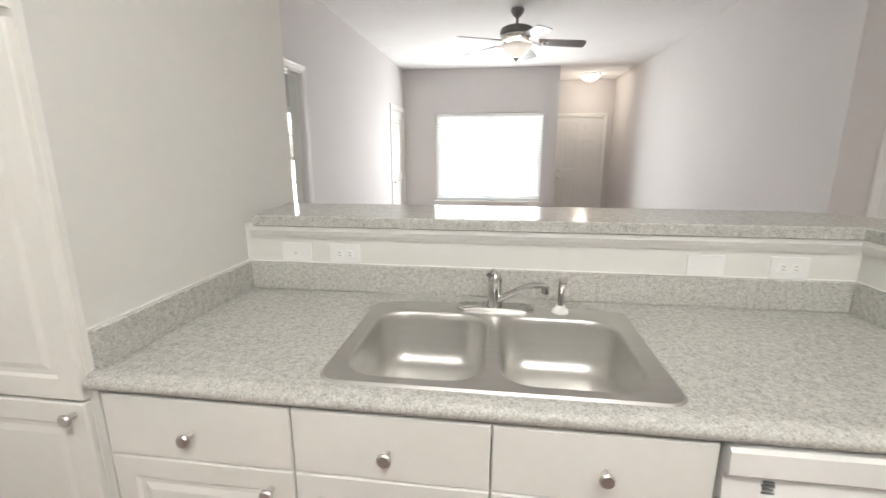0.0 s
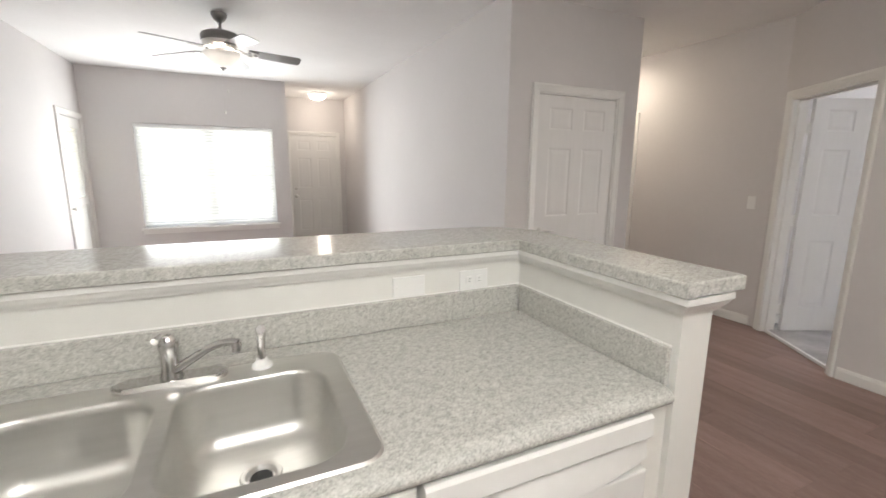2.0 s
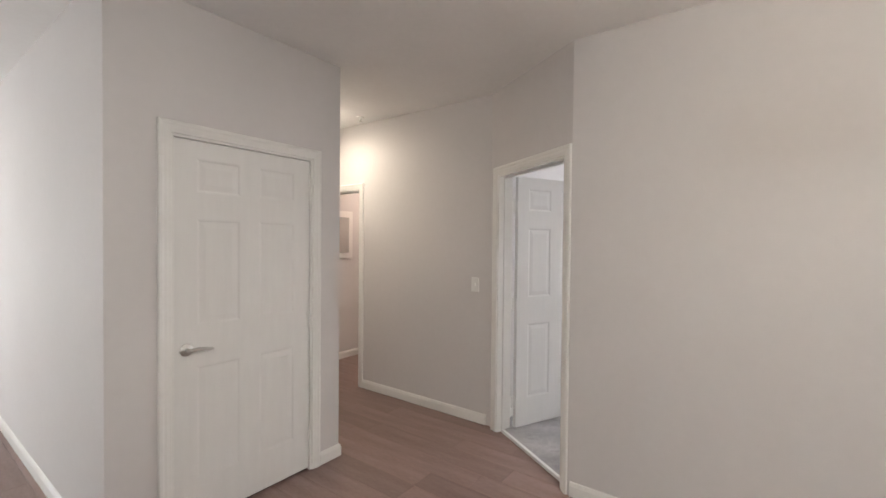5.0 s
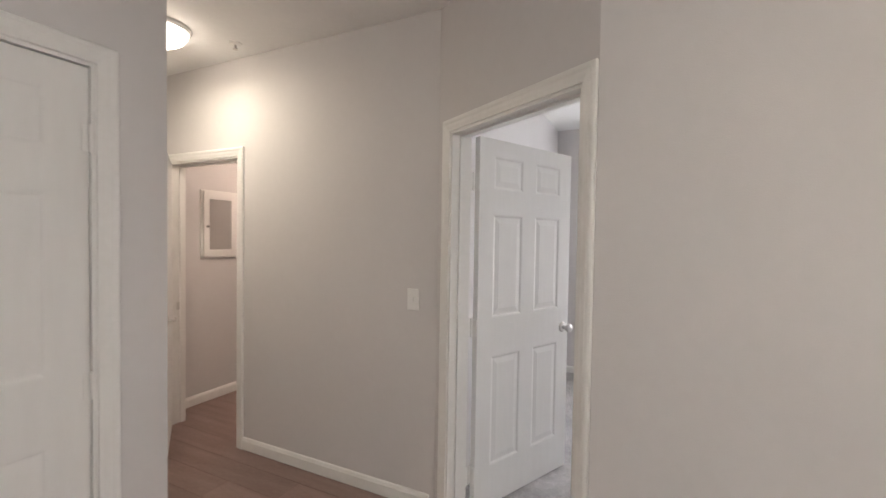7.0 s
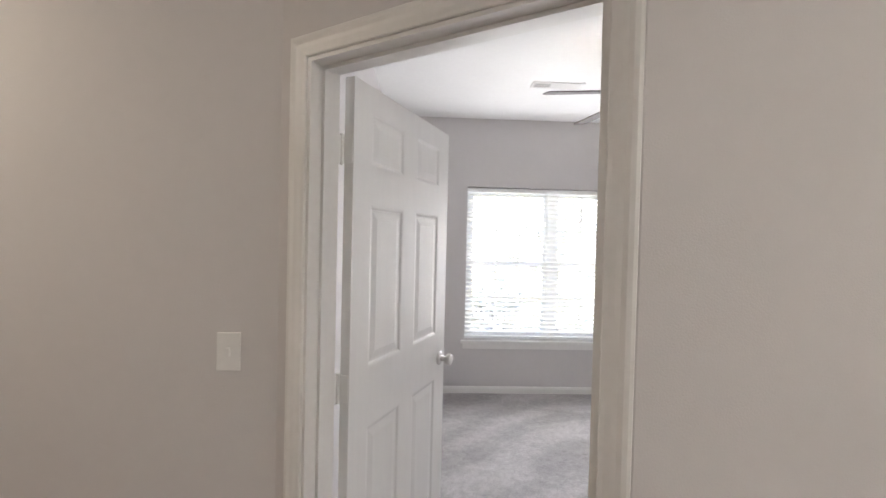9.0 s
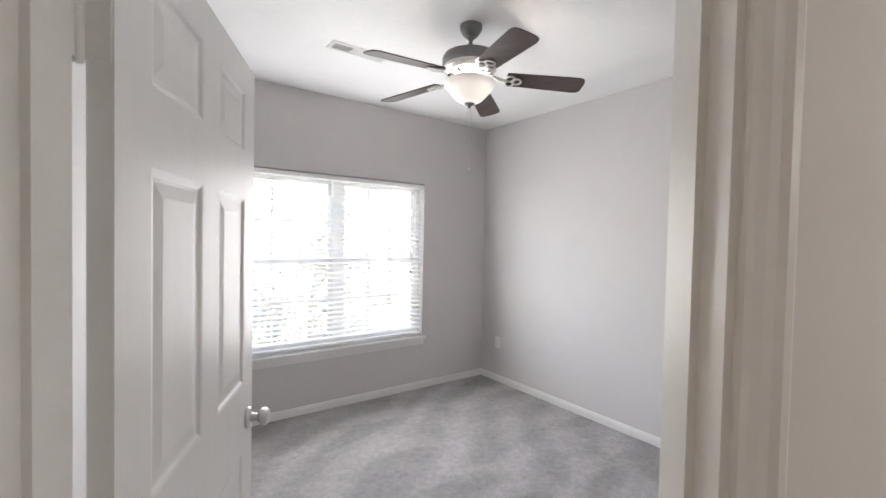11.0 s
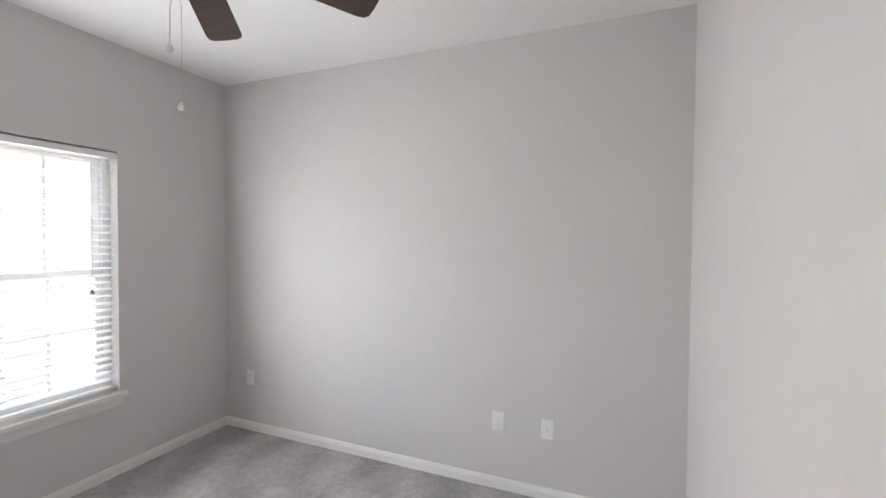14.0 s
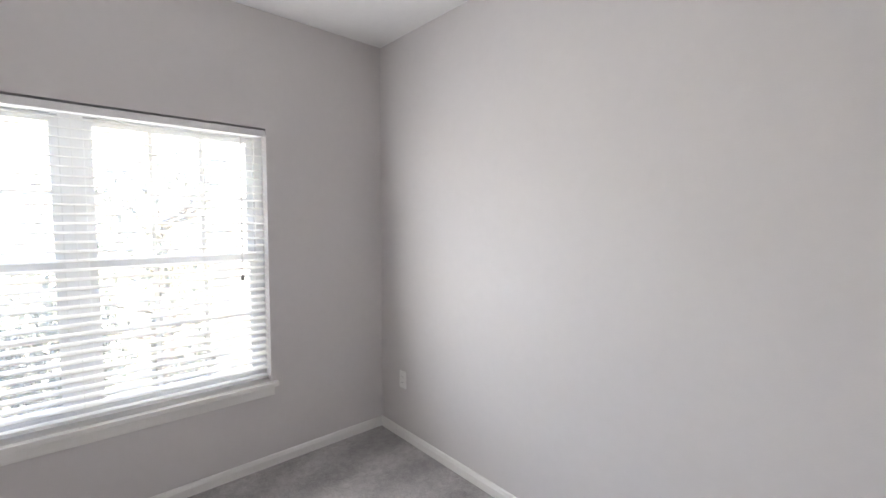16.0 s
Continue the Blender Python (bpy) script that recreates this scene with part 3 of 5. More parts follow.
CZ = 0.91
SX0, SX1, SY0, SY1 = -1.523, -0.714, -0.624, -0.088     # sink rim
countertop = thing("countertop", pose(0, 0, 0), "grey speckled laminate countertop with a rolled front edge", "countertop")
g = 0.018


def slab_with_hole(xs, ys, z0, z1):
    """One slab over a 3 by 3 grid of lines, its middle cell left open."""
    bm = bmesh.new()
    low = [[bm.verts.new((x, y, z0)) for y in ys] for x in xs]
    top = [[bm.verts.new((x, y, z1)) for y in ys] for x in xs]
    for i in range(3):
        for j in range(3):
            if (i, j) != (1, 1):
                bm.faces.new((top[i][j], top[i + 1][j], top[i + 1][j + 1], top[i][j + 1]))
                bm.faces.new((low[i][j], low[i][j + 1], low[i + 1][j + 1], low[i + 1][j]))
    rim = [(0, 0), (1, 0), (2, 0), (3, 0), (3, 1), (3, 2), (3, 3), (2, 3), (1, 3), (0, 3), (0, 2), (0, 1)]
    for loop in (rim, [(1, 1), (1, 2), (2, 2), (2, 1)]):
        for (i, j), (p, q) in zip(loop, loop[1:] + loop[:1]):
            bm.faces.new((low[i][j], low[p][q], top[p][q], top[i][j]))
    return bm


bm = slab_with_hole([KX, SX0 + g, SX1 - g, 0.0], [-0.640, SY0 + g, SY1 - g, 0.0], CZ - 0.038, CZ)
part("top", bm, M_LAM, countertop)
bm = bmesh.new()
nose = [(0.0, CZ - 0.045)] + [(0.034 * math.sin(radians(a)) if a < 90 else 0.034 * math.sin(radians(a)), CZ - 0.0225 - 0.0225 * math.cos(radians(a))) for a in range(20, 170, 15)] + [(0.0, CZ + 0.0005)]
sweep(bm, [(KX, -0.640, 0), (0.0, -0.640, 0)], nose)
part("rolled_edge", bm, M_LAM, countertop, smooth=True)
bm = block((KX + 0.023, 0.001, CZ), (0.0, 0.021, 1.01), 0.0025)
part("backsplash", bm, M_LAM, countertop, "speckled laminate backsplash")
bm = block((0.0005, -0.640, CZ), (0.0165, 0.0, 1.01), 0.0025)
part("backsplash", bm, M_LAM, countertop, "speckled laminate backsplash")
bm = block((KX + 0.001, -0.640, CZ), (KX + 0.022, 0.021, 1.01), 0.0025)
part("backsplash", bm, M_LAM, countertop, "speckled laminate backsplash")

bm = bmesh.new()
box(bm, (KX + 0.020, 0.0165, 1.0085), (0.0165, 0.0225, 1.0135)), box(bm, (KX, -0.640, 1.0085), (KX + 0.005, 0.0165, 1.0135)), box(bm, (0.0125, -0.640, 1.0085), (0.0180, 0.0165, 1.0135))
structure("trim_caulk", bevel_all(bm, 0.0012, 1), M_TRIM, "thin white caulk bead along the backsplash")

# ---- sink ----
sink = thing("sink", pose(0, 0, CZ), "brushed stainless steel double bowl drop-in sink", "sink")
bm = bmesh.new()


def ring(bm, pts, z):
    return [bm.verts.new((x, y, z)) for x, y in pts]


def bridge(bm, a, b):
    for k in range(len(a)):
        bm.faces.new((a[k], a[(k + 1) % len(a)], b[(k + 1) % len(b)], b[k]))


lip = ring(bm, rounded(SX0, SY0, SX1, SY1, 0.052), 0.0005)
top = ring(bm, rounded(SX0 + 0.006, SY0 + 0.006, SX1 - 0.006, SY1 - 0.006, 0.047), 0.0055)
flat = ring(bm, rounded(SX0 + 0.020, SY0 + 0.020, SX1 - 0.020, SY1 - 0.020, 0.036), 0.005)
bridge(bm, lip, top), bridge(bm, top, flat)
BOWLS = ((-1.480, -0.590, -1.140, -0.180), (-1.112, -0.590, -0.766, -0.180))
mouths = [ring(bm, rounded(*b, 0.09, 10), 0.005) for b in BOWLS]
edges = []
for loop in (flat, *mouths):
    for k in range(len(loop)):
        e = bm.edges.get((loop[k], loop[(k + 1) % len(loop)])) or bm.edges.new((loop[k], loop[(k + 1) % len(loop)]))
        edges.append(e)
bmesh.ops.triangle_fill(bm, use_beauty=True, use_dissolve=False, edges=edges)


def in_mouth(p, x0, y0, x1, y1, r=0.09):
    dx = max(abs(p.x - (x0 + x1) / 2) - (x1 - x0) / 2 + r, 0)
    dy = max(abs(p.y - (y0 + y1) / 2) - (y1 - y0) / 2 + r, 0)
    return math.hypot(dx, dy) < r - 0.001


inside = [f for f in bm.faces if abs(f.calc_center_median().z - 0.005) < 1e-4 and any(in_mouth(f.calc_center_median(), *b) for b in BOWLS)]
bmesh.ops.delete(bm, geom=inside, context="FACES")
part("rim", bm, M_STEEL, sink, smooth=True)
for x0, y0, x1, y1 in BOWLS:
    bm = bmesh.new()
    last = None
    for ins, z, r in ((0, 0.005, 0.09), (0.003, 0.0035, 0.088), (0.006, -0.002, 0.086), (0.008, -0.02, 0.084), (0.013, -0.10, 0.080), (0.018, -0.128, 0.076), (0.030, -0.150, 0.066), (0.050, -0.162, 0.052), (0.085, -0.167, 0.03)):
        now = ring(bm, rounded(x0 + ins, y0 + ins, x1 - ins, y1 - ins, r, 10), z)
        if last:
            bridge(bm, last, now)
        last = now
    cx, cy = (x0 + x1) / 2, (y0 + y1) / 2 + 0.054
    mid = [bm.verts.new((cx + 0.045 * math.cos(2 * math.pi * k / 44), cy + 0.045 * math.sin(2 * math.pi * k / 44), -0.172)) for k in range(44)]
    bridge(bm, last, mid)
    bowl = part("bowl", bm, M_STEEL, sink, smooth=True)
    bm = bmesh.new()
    lathe(bm, [(0.047, -0.171), (0.044, -0.168), (0.036, -0.170), (0.030, -0.180), (0.0, -0.182)], 28, Matrix.Translation((cx, cy, 0)))
    part("drain", bm, M_NICKEL, sink, "steel basket strainer", True)
    bm = bmesh.new()
    lathe(bm, [(0.026, -0.1785), (0.024, -0.176), (0.0, -0.175)], 20, Matrix.Translation((cx, cy, 0)))
    part("strainer_cup", bm, M_DARK, sink, smooth=True)

faucet = thing("faucet", pose(-1.125, -0.128, CZ + 0.005), "polished chrome single handle kitchen faucet on the sink", "faucet")
bm = prism(bmesh.new(), rounded(-0.125, -0.028, 0.125, 0.028, 0.027, 8), 0.0, 0.014)
bmesh.ops.bevel(bm, geom=[e for e in bm.edges if min(v.co.z for v in e.verts) > 0.01], offset=0.006, segments=3, affect="EDGES")
part("base_plate", bm, M_CHROME, faucet, smooth=True)
bm = lathe(bmesh.new(), [(0.0, 0.012), (0.026, 0.012), (0.024, 0.024), (0.021, 0.04), (0.021, 0.088), (0.0235, 0.094), (0.0235, 0.104), (0.021, 0.116), (0.013, 0.125), (0, 0.127)], 28)
part("body", bm, M_CHROME, faucet, smooth=True)
bm = tube(bmesh.new(), [(0.012, -0.008, 0.035), (0.045, -0.022, 0.060), (0.085, -0.036, 0.088), (0.115, -0.045, 0.101), (0.140, -0.052, 0.104), (0.155, -0.056, 0.100)], [0.012, 0.011, 0.010, 0.0095, 0.010, 0.011], 14)
part("spout", bm, M_CHROME, faucet, smooth=True)
bm = lathe(bmesh.new(), [(0, 0), (0.010, 0), (0.0115, 0.008), (0.0115, 0.026), (0, 0.026)], 18, Matrix.Translation((0.152, -0.055, 0.078)))
part("aerator", bm, M_CHROME, faucet, smooth=True)
bm = tube(bmesh.new(), [(-0.002, 0.0, 0.124), (-0.006, -0.012, 0.132), (-0.012, -0.034, 0.134), (-0.018, -0.055, 0.130)], [0.010, 0.009, 0.008, 0.009], 12)
part("lever", bm, M_CHROME, faucet, smooth=True)

sprayer = thing("side_sprayer", pose(-0.917, -0.125, CZ + 0.005), "chrome side sprayer in a white collar on the sink", "sprayer")
bm = lathe(bmesh.new(), [(0, 0), (0.026, 0), (0.025, 0.008), (0.016, 0.016), (0.014, 0.024), (0, 0.024)], 22)
part("collar", bm, M_PLATE, sprayer, "white plastic collar", True)
bm = tube(bmesh.new(), [(0, 0, 0.022), (0, 0, 0.05), (0.001, -0.004, 0.085), (0.002, -0.012, 0.108), (0.003, -0.026, 0.114)], [0.010, 0.0095, 0.012, 0.014, 0.012], 14)
part("wand", bm, M_CHROME, sprayer, smooth=True)

# ---- base cabinets, dishwasher, pantry ----
FRONT = -0.640


def cabinet_knob(parent, x, z, y):
    bm = lathe(bmesh.new(), [(0, 0), (0.008, 0), (0.0065, 0.006), (0.006, 0.014), (0.010, 0.018), (0.0155, 0.022), (0.0165, 0.027), (0.0135, 0.031), (0, 0.033)], 22, Matrix.Translation((x, y, z)) @ TURN_Y)
    return part("knob", bm, M_NICKEL, parent, "round brushed nickel knob", True)


def panel_front(w, h, t=0.019, recess=True):
    """A thermofoil door front from x = 0 to w, z = 0 to h, its face at y = 0 looking to -y."""
    bm = bmesh.new()
    steps = [(0.0, 0.004), (0.003, 0.0)] + ([(0.055, 0.0), (0.062, 0.006), (0.074, 0.006), (0.090, 0.0015)] if recess else [])
    last = [bm.verts.new(p) for p in ((0, t, 0), (w, t, 0), (w, t, h), (0, t, h))]
    bm.faces.new(last[::-1])
    for ins, dep in steps:
        now = [bm.verts.new((x, dep, z)) for x, z in ((ins, ins), (w - ins, ins), (w - ins, h - ins), (ins, h - ins))]
        bridge(bm, last, now)
        last = now
    bm.faces.new(last)
    return bm


def moved(bm, x, y, z):
    bmesh.ops.translate(bm, verts=bm.verts, vec=(x, y, z))
    return bm


def base_cabinet(x0, x1, fronts, knobs, label):
    unit = thing("base_cabinet", pose(x0, 0, 0), label, "cabinet", "kitchen base cabinets")
    w = x1 - x0
    for name, lo, hi in (("side_panel", (0, FRONT, 0.10), (0.016, 0.0, CZ - 0.045)), ("side_panel", (w - 0.016, FRONT, 0.10), (w, 0.0, CZ - 0.045)),
                         ("bottom_panel", (0.016, FRONT, 0.10), (w - 0.016, 0.0, 0.116)), ("back_panel", (0.016, -0.012, 0.116), (w - 0.016, 0.0, CZ - 0.045)),
                         ("top_rail", (0.016, FRONT, CZ - 0.085), (w - 0.016, FRONT + 0.018, CZ - 0.045)), ("toe_kick", (0, FRONT + 0.07, 0.0), (w, FRONT + 0.09, 0.10))):
        part(name, block(lo, hi), M_CAB, unit)
    for k, (a, b, z0, z1, kind) in enumerate(fronts):
        ob = part(kind, moved(panel_front(b - a, z1 - z0, recess=kind == "door"), a, FRONT - 0.0195, z0), M_CAB, unit)
        for kx, kz, owner in knobs:
            if owner == k:
                cabinet_knob(ob, kx, kz, FRONT - 0.0195)
    return unit


base_cabinet(-2.037, -1.567, [(0.0015, 0.4685, 0.6995, 0.860, "drawer"), (0.0015, 0.4685, 0.115, 0.6965, "door")], [(0.222, 0.772, 0), (0.412, 0.648, 1)], "white base cabinet with a drawer over a panelled door")
base_cabinet(-1.565, -0.674, [(0.0015, 0.444, 0.6995, 0.860, "drawer_front"), (0.447, 0.8885, 0.6995, 0.860, "drawer_front"), (0.0015, 0.444, 0.115, 0.6965, "door"), (0.447, 0.8885, 0.115, 0.6965, "door")],
             [(0.219, 0.772, 0), (0.677, 0.775, 1), (0.40, 0.648, 2), (0.49, 0.648, 3)], "white sink base cabinet with false drawer fronts")

dishwasher = thing("dishwasher", pose(-0.668, 0, 0), "white built-in dishwasher with a curved top handle", "dishwasher")
bm = block((0, FRONT + 0.02, 0.10), (0.606, -0.03, CZ - 0.045))
part("tub", bm, M_APPL, dishwasher)
bm = block((0.003, FRONT - 0.028, 0.115), (0.603, FRONT + 0.018, 0.712), 0.006)
part("door", bm, M_APPL, dishwasher)
bm = bmesh.new()
rows = []
for k in range(17):
    x = 0.003 + 0.600 * k / 16
    s = 1 - ((k - 8) / 8) ** 2
    low = 0.735 - 0.020 * s
    prof = [(FRONT + 0.018, 0.862), (FRONT - 0.026, 0.862), (FRONT - 0.034, 0.856), (FRONT - 0.036, 0.808), (FRONT - 0.032, 0.803), (FRONT - 0.016, 0.801 - 0.004 * s), (FRONT - 0.018, 0.792),
            (FRONT - 0.024 - 0.016 * s, low + 0.012), (FRONT - 0.023 - 0.017 * s, low + 0.003), (FRONT - 0.010, low), (FRONT + 0.018, 0.708)]
    rows.append([bm.verts.new((x, y, zz)) for y, zz in prof])
for a, b in zip(rows, rows[1:]):
    bridge(bm, a, b)
bm.faces.new(rows[0]), bm.faces.new(rows[-1][::-1])
panel = part("control_panel", bm, M_APPL, dishwasher, "white panel with a curved grip", True)
bm = bmesh.new()
for k in range(4):
    box(bm, (0.072 + 0.002 * (k % 2), FRONT - 0.0262, 0.764 + 0.0075 * k), (0.095 - 0.002 * (k % 2), FRONT - 0.0215, 0.768 + 0.0075 * k))
part("badge", bm, M_GREY, dishwasher, "small grey printed badge")
bm = block((0, FRONT + 0.05, 0.0), (0.606, FRONT + 0.07, 0.10))
part("kick_plate", bm, M_APPL, dishwasher)
structure("trim_filler", block((-0.060, FRONT - 0.004, 0.0), (0.0165, FRONT + 0.016, CZ - 0.046), 0.002), M_CAB, "white filler strip beside the dishwasher")

pantry = thing("pantry_cabinet", pose(-2.72, 0, 0), "tall white pantry cabinet with panelled doors", "cabinet")
bm = block((0, FRONT, 0.10), (0.638, -0.05, 2.13))
box(bm, (0, FRONT + 0.07, 0.0), (0.638, FRONT + 0.09, 0.10))
part("body", bm, M_CAB, pantry)
for z0, z1, kz in ((0.115, 0.826, 0.797), (0.834, 1.672, None), (1.690, 2.12, None)):
    ob = part("door", moved(panel_front(0.63, z1 - z0), 0.004, FRONT - 0.0195, z0), M_CAB, pantry)
    if kz:
        cabinet_knob(ob, 0.605, kz, FRONT - 0.0195)


# ---- plates on walls ----
def wall_plate(m, w, h, kind, label):
    """A cover plate in the plane y = 0 of m, standing out to -y; w across, h up."""
    cat = "switch" if kind == "switch" else "outlet"
    ob = thing("light_switch" if kind == "switch" else "outlet", m, label, cat, "wall plates")
    bm = block((-w / 2, -0.006, -h / 2), (w / 2, 0.0, h / 2), 0.0022)
    part("cover_plate", bm, M_PLATE, ob)
    if kind == "switch":
        bm = block((-0.006, -0.014, -0.013), (0.006, -0.005, 0.013), 0.002)
        part("toggle", bm, M_PLATE, ob)
    elif kind == "jack":
        bm = lathe(bmesh.new(), [(0, 0.005), (0.006, 0.005), (0.006, 0.011), (0.003, 0.011), (0, 0.011)], 12, TURN_Y)
        part("jack", bm, M_NICKEL, ob, "", True)
    elif kind == "blank":
        for x in (-0.042, 0.042):
            part("screw", lathe(bmesh.new(), [(0, 0.0055), (0.0032, 0.0055), (0.0028, 0.0072), (0, 0.0076)], 10, Matrix.Translation((x, 0, 0)) @ TURN_Y), M_PLATE, ob, "", True)
    else:
        for s in (-1, 1):
            c = (s * 0.0195, 0) if w > h else (0, s * 0.0195)
            bm = prism(bmesh.new(), rounded(-0.0135, -0.0145, 0.0135, 0.0145, 0.008, 4), 0.004, 0.0085)
            bmesh.ops.transform(bm, matrix=Matrix.Translation((c[0], 0, c[1])) @ TURN_Y, verts=bm.verts)
            face = part("socket", bm, M_PLATE, ob)
            bm = bmesh.new()
            for dx in (-0.0055, 0.0055):
                a, b = (dx, 0.001) if w <= h else (0.001, dx)
                hw, hh = (0.001, 0.004) if w <= h else (0.004, 0.001)
                box(bm, (c[0] + a - hw, -0.0089, c[1] + b - hh), (c[0] + a + hw, -0.0083, c[1] + b + hh))
            part("slot", bm, M_GREY, face)
    return ob


BARY = 0.0215
wall_plate(pose(-1.862, BARY, 1.048), 0.115, 0.072, "jack", "white jack plate above the backsplash")
wall_plate(pose(-1.676, BARY, 1.048), 0.115, 0.072, "outlet", "white horizontal outlet above the backsplash")
wall_plate(pose(-0.440, BARY, 1.048), 0.115, 0.072, "blank", "white blank plate above the backsplash")
wall_plate(pose(-0.188, BARY, 1.048), 0.115, 0.072, "outlet", "white horizontal outlet above the backsplash")
wall_plate(pose(HX, 1.092, 1.155, 0, 0, -90), 0.072, 0.118, "switch", "white toggle light switch on the hall wall")
wall_plate(pose(RX, -1.402, 0.402, 0, 0, -90), 0.072, 0.115, "outlet", "white outlet low on the dining wall")
SOUTH = lambda x, z: pose(x, SY, z, 0, 0, 180)
wall_plate(SOUTH(5.912, 0.43), 0.072, 0.115, "outlet", "white outlet near the bedroom corner")
wall_plate(SOUTH(3.935, 0.43), 0.072, 0.115, "outlet", "white outlet low on the bedroom wall")
wall_plate(SOUTH(3.643, 0.43), 0.072, 0.115, "jack", "white jack plate low on the bedroom wall")
wall_plate(pose(WX, 0.317, 0.395, 0, 0, -90), 0.072, 0.115, "outlet", "white outlet beside the bedroom window")

# ---- doors ----
# bedroom door, swung open into the room
bedroom_door = thing("door_1", pose(3.391, 0.731, 0, 0, 0, -24.9), "white moulded six-panel bedroom door standing open", "door")
LEAF = 0.812
part("leaf", moved(panel_leaf(LEAF, 2.008), 0.0, 0.0, 0.026), M_DOOR, bedroom_door)
for out, y in ((1, 0.0), (-1, 0.035)):
    part("knob", moved(knob_mesh(out), LEAF - 0.060, y, 0.940), M_NICKEL, bedroom_door, "round satin nickel door knob", True)
part("latch_plate", block((LEAF, 0.006, 0.905), (LEAF + 0.002, 0.030, 0.970)), M_NICKEL, bedroom_door)
for z in (0.22, 1.02, 1.80):
    bm = block((-0.003, 0.003, z - 0.045), (0.0, 0.036, z + 0.045))
    box(bm, (-0.042, 0.0405, z - 0.045), (-0.010, 0.0435, z + 0.045))
    lathe(bm, [(0, -0.05), (0.0065, -0.05), (0.0065, 0.05), (0, 0.05)], 12, Matrix.Translation((-0.007, 0.040, z)))
    part("hinge", bm, M_TRIM, bedroom_door, "painted butt hinge", True)

closet_door = thing("door_2", pose(1.206, BY, 0), "white moulded six-panel closet door with a lever, closed", "door")
part("leaf", moved(panel_leaf(0.806, 2.008, 0.035, 0.6), 0.015, 0.012, 0.016), M_DOOR, closet_door)
bm = lathe(bmesh.new(), [(0, 0), (0.032, 0), (0.032, 0.005), (0.026, 0.010), (0.012, 0.012), (0.011, 0.045), (0, 0.045)], 26, pose(0.074, 0.012, 0.94) @ TURN_Y)
tube(bm, [(0.074, -0.030, 0.94), (0.100, -0.034, 0.944), (0.140, -0.034, 0.943), (0.178, -0.031, 0.936), (0.192, -0.028, 0.934)], [0.0105, 0.010, 0.009, 0.0075, 0.006], 12)
part("lever_handle", bm, M_NICKEL, closet_door, "satin nickel lever handle", True)
for z in (0.22, 1.0, 1.80):
    bm = lathe(bmesh.new(), [(0, -0.045), (0.0075, -0.045), (0.0075, 0.045), (0, 0.045)], 10, Matrix.Translation((0.824, 0.004, z)))
    box(bm, (0.802, 0.0095, z - 0.044), (0.821, 0.0125, z + 0.044))
    part("hinge", bm, M_TRIM, closet_door)
# near-black strip put in for the shade under the closet door
structure("gap_shade_closet", block((1.220, BY + 0.03, -0.008), (2.030, BY + 0.10, 0.002)), M_DARK, "dark strip painted as the shaded gap below the closet door")

front_door = thing("door_4", pose(-0.083, EY, 0), "white six-panel front door with deadbolt, closed", "door")
part("leaf", moved(panel_leaf(0.825, 1.995, 0.042, 0.6), 0.014, 0.012, 0.034), M_DOOR, front_door)
bm = knob_mesh(1)
part("knob", moved(bm, 0.076, 0.012, 0.906), M_NICKEL, front_door, "satin nickel door knob", True)
bm = lathe(bmesh.new(), [(0, 0), (0.028, 0), (0.028, 0.010), (0.022, 0.016), (0, 0.018)], 24, pose(0.076, 0.012, 1.053) @ TURN_Y)
box(bm, (0.072, -0.020, 1.040), (0.080, -0.004, 1.066))
part("deadbolt", bm, M_NICKEL, front_door, "satin nickel deadbolt", True)
bm = block((0.012, -0.012, 0.001), (0.841, 0.055, 0.030), 0.004)
part("sweep_strip", bm, M_DARK, front_door, "black rubber threshold")

# bathroom door, swung out into the hall
bath_door = thing("door_3", pose(3.325, 3.248, 0, 0, 0, 235.5), "white moulded bathroom door with levers, standing open into the hall", "door")
part("leaf", moved(panel_leaf(0.722, 2.008, 0.035, 0.7), 0.012, -0.0175, 0.016), M_DOOR, bath_door)
for side in (-1, 1):
    bm = lathe(bmesh.new(), [(0, 0), (0.032, 0), (0.032, 0.005), (0.026, 0.010), (0.012, 0.012), (0.011, 0.045), (0, 0.045)], 26, pose(0.674, side * 0.0175, 0.94) @ Matrix.Rotation(radians(-90 * side), 4, "X"))
    tube(bm, [(0.674, side * 0.060, 0.94), (0.648, side * 0.064, 0.944), (0.608, side * 0.064, 0.943), (0.570, side * 0.061, 0.936), (0.556, side * 0.058, 0.934)], [0.0105, 0.010, 0.009, 0.0075, 0.006], 12)
    part("lever_handle", bm, M_NICKEL, bath_door, "satin nickel lever handle", True)
part("latch_plate", block((0.734, -0.011, 0.905), (0.7355, 0.011, 0.970)), M_NICKEL, bath_door)

# louvred door of the living room's far closet
louvre = thing("door_6", pose(LX, 5.002, 0, 0, 0, 90), "white louvred closet door, closed", "door")
bm = bmesh.new()
for lo, hi in (((0.014, 0.012, 0.012), (0.104, 0.046, 2.024)), ((0.672, 0.012, 0.012), (0.762, 0.046, 2.024)), ((0.104, 0.012, 0.012), (0.672, 0.046, 0.20)), ((0.104, 0.012, 1.90), (0.672, 0.046, 2.024)), ((0.104, 0.012, 0.96), (0.672, 0.046, 1.06))):
    box(bm, lo, hi)
part("frame", bm, M_DOOR, louvre)
slat = None
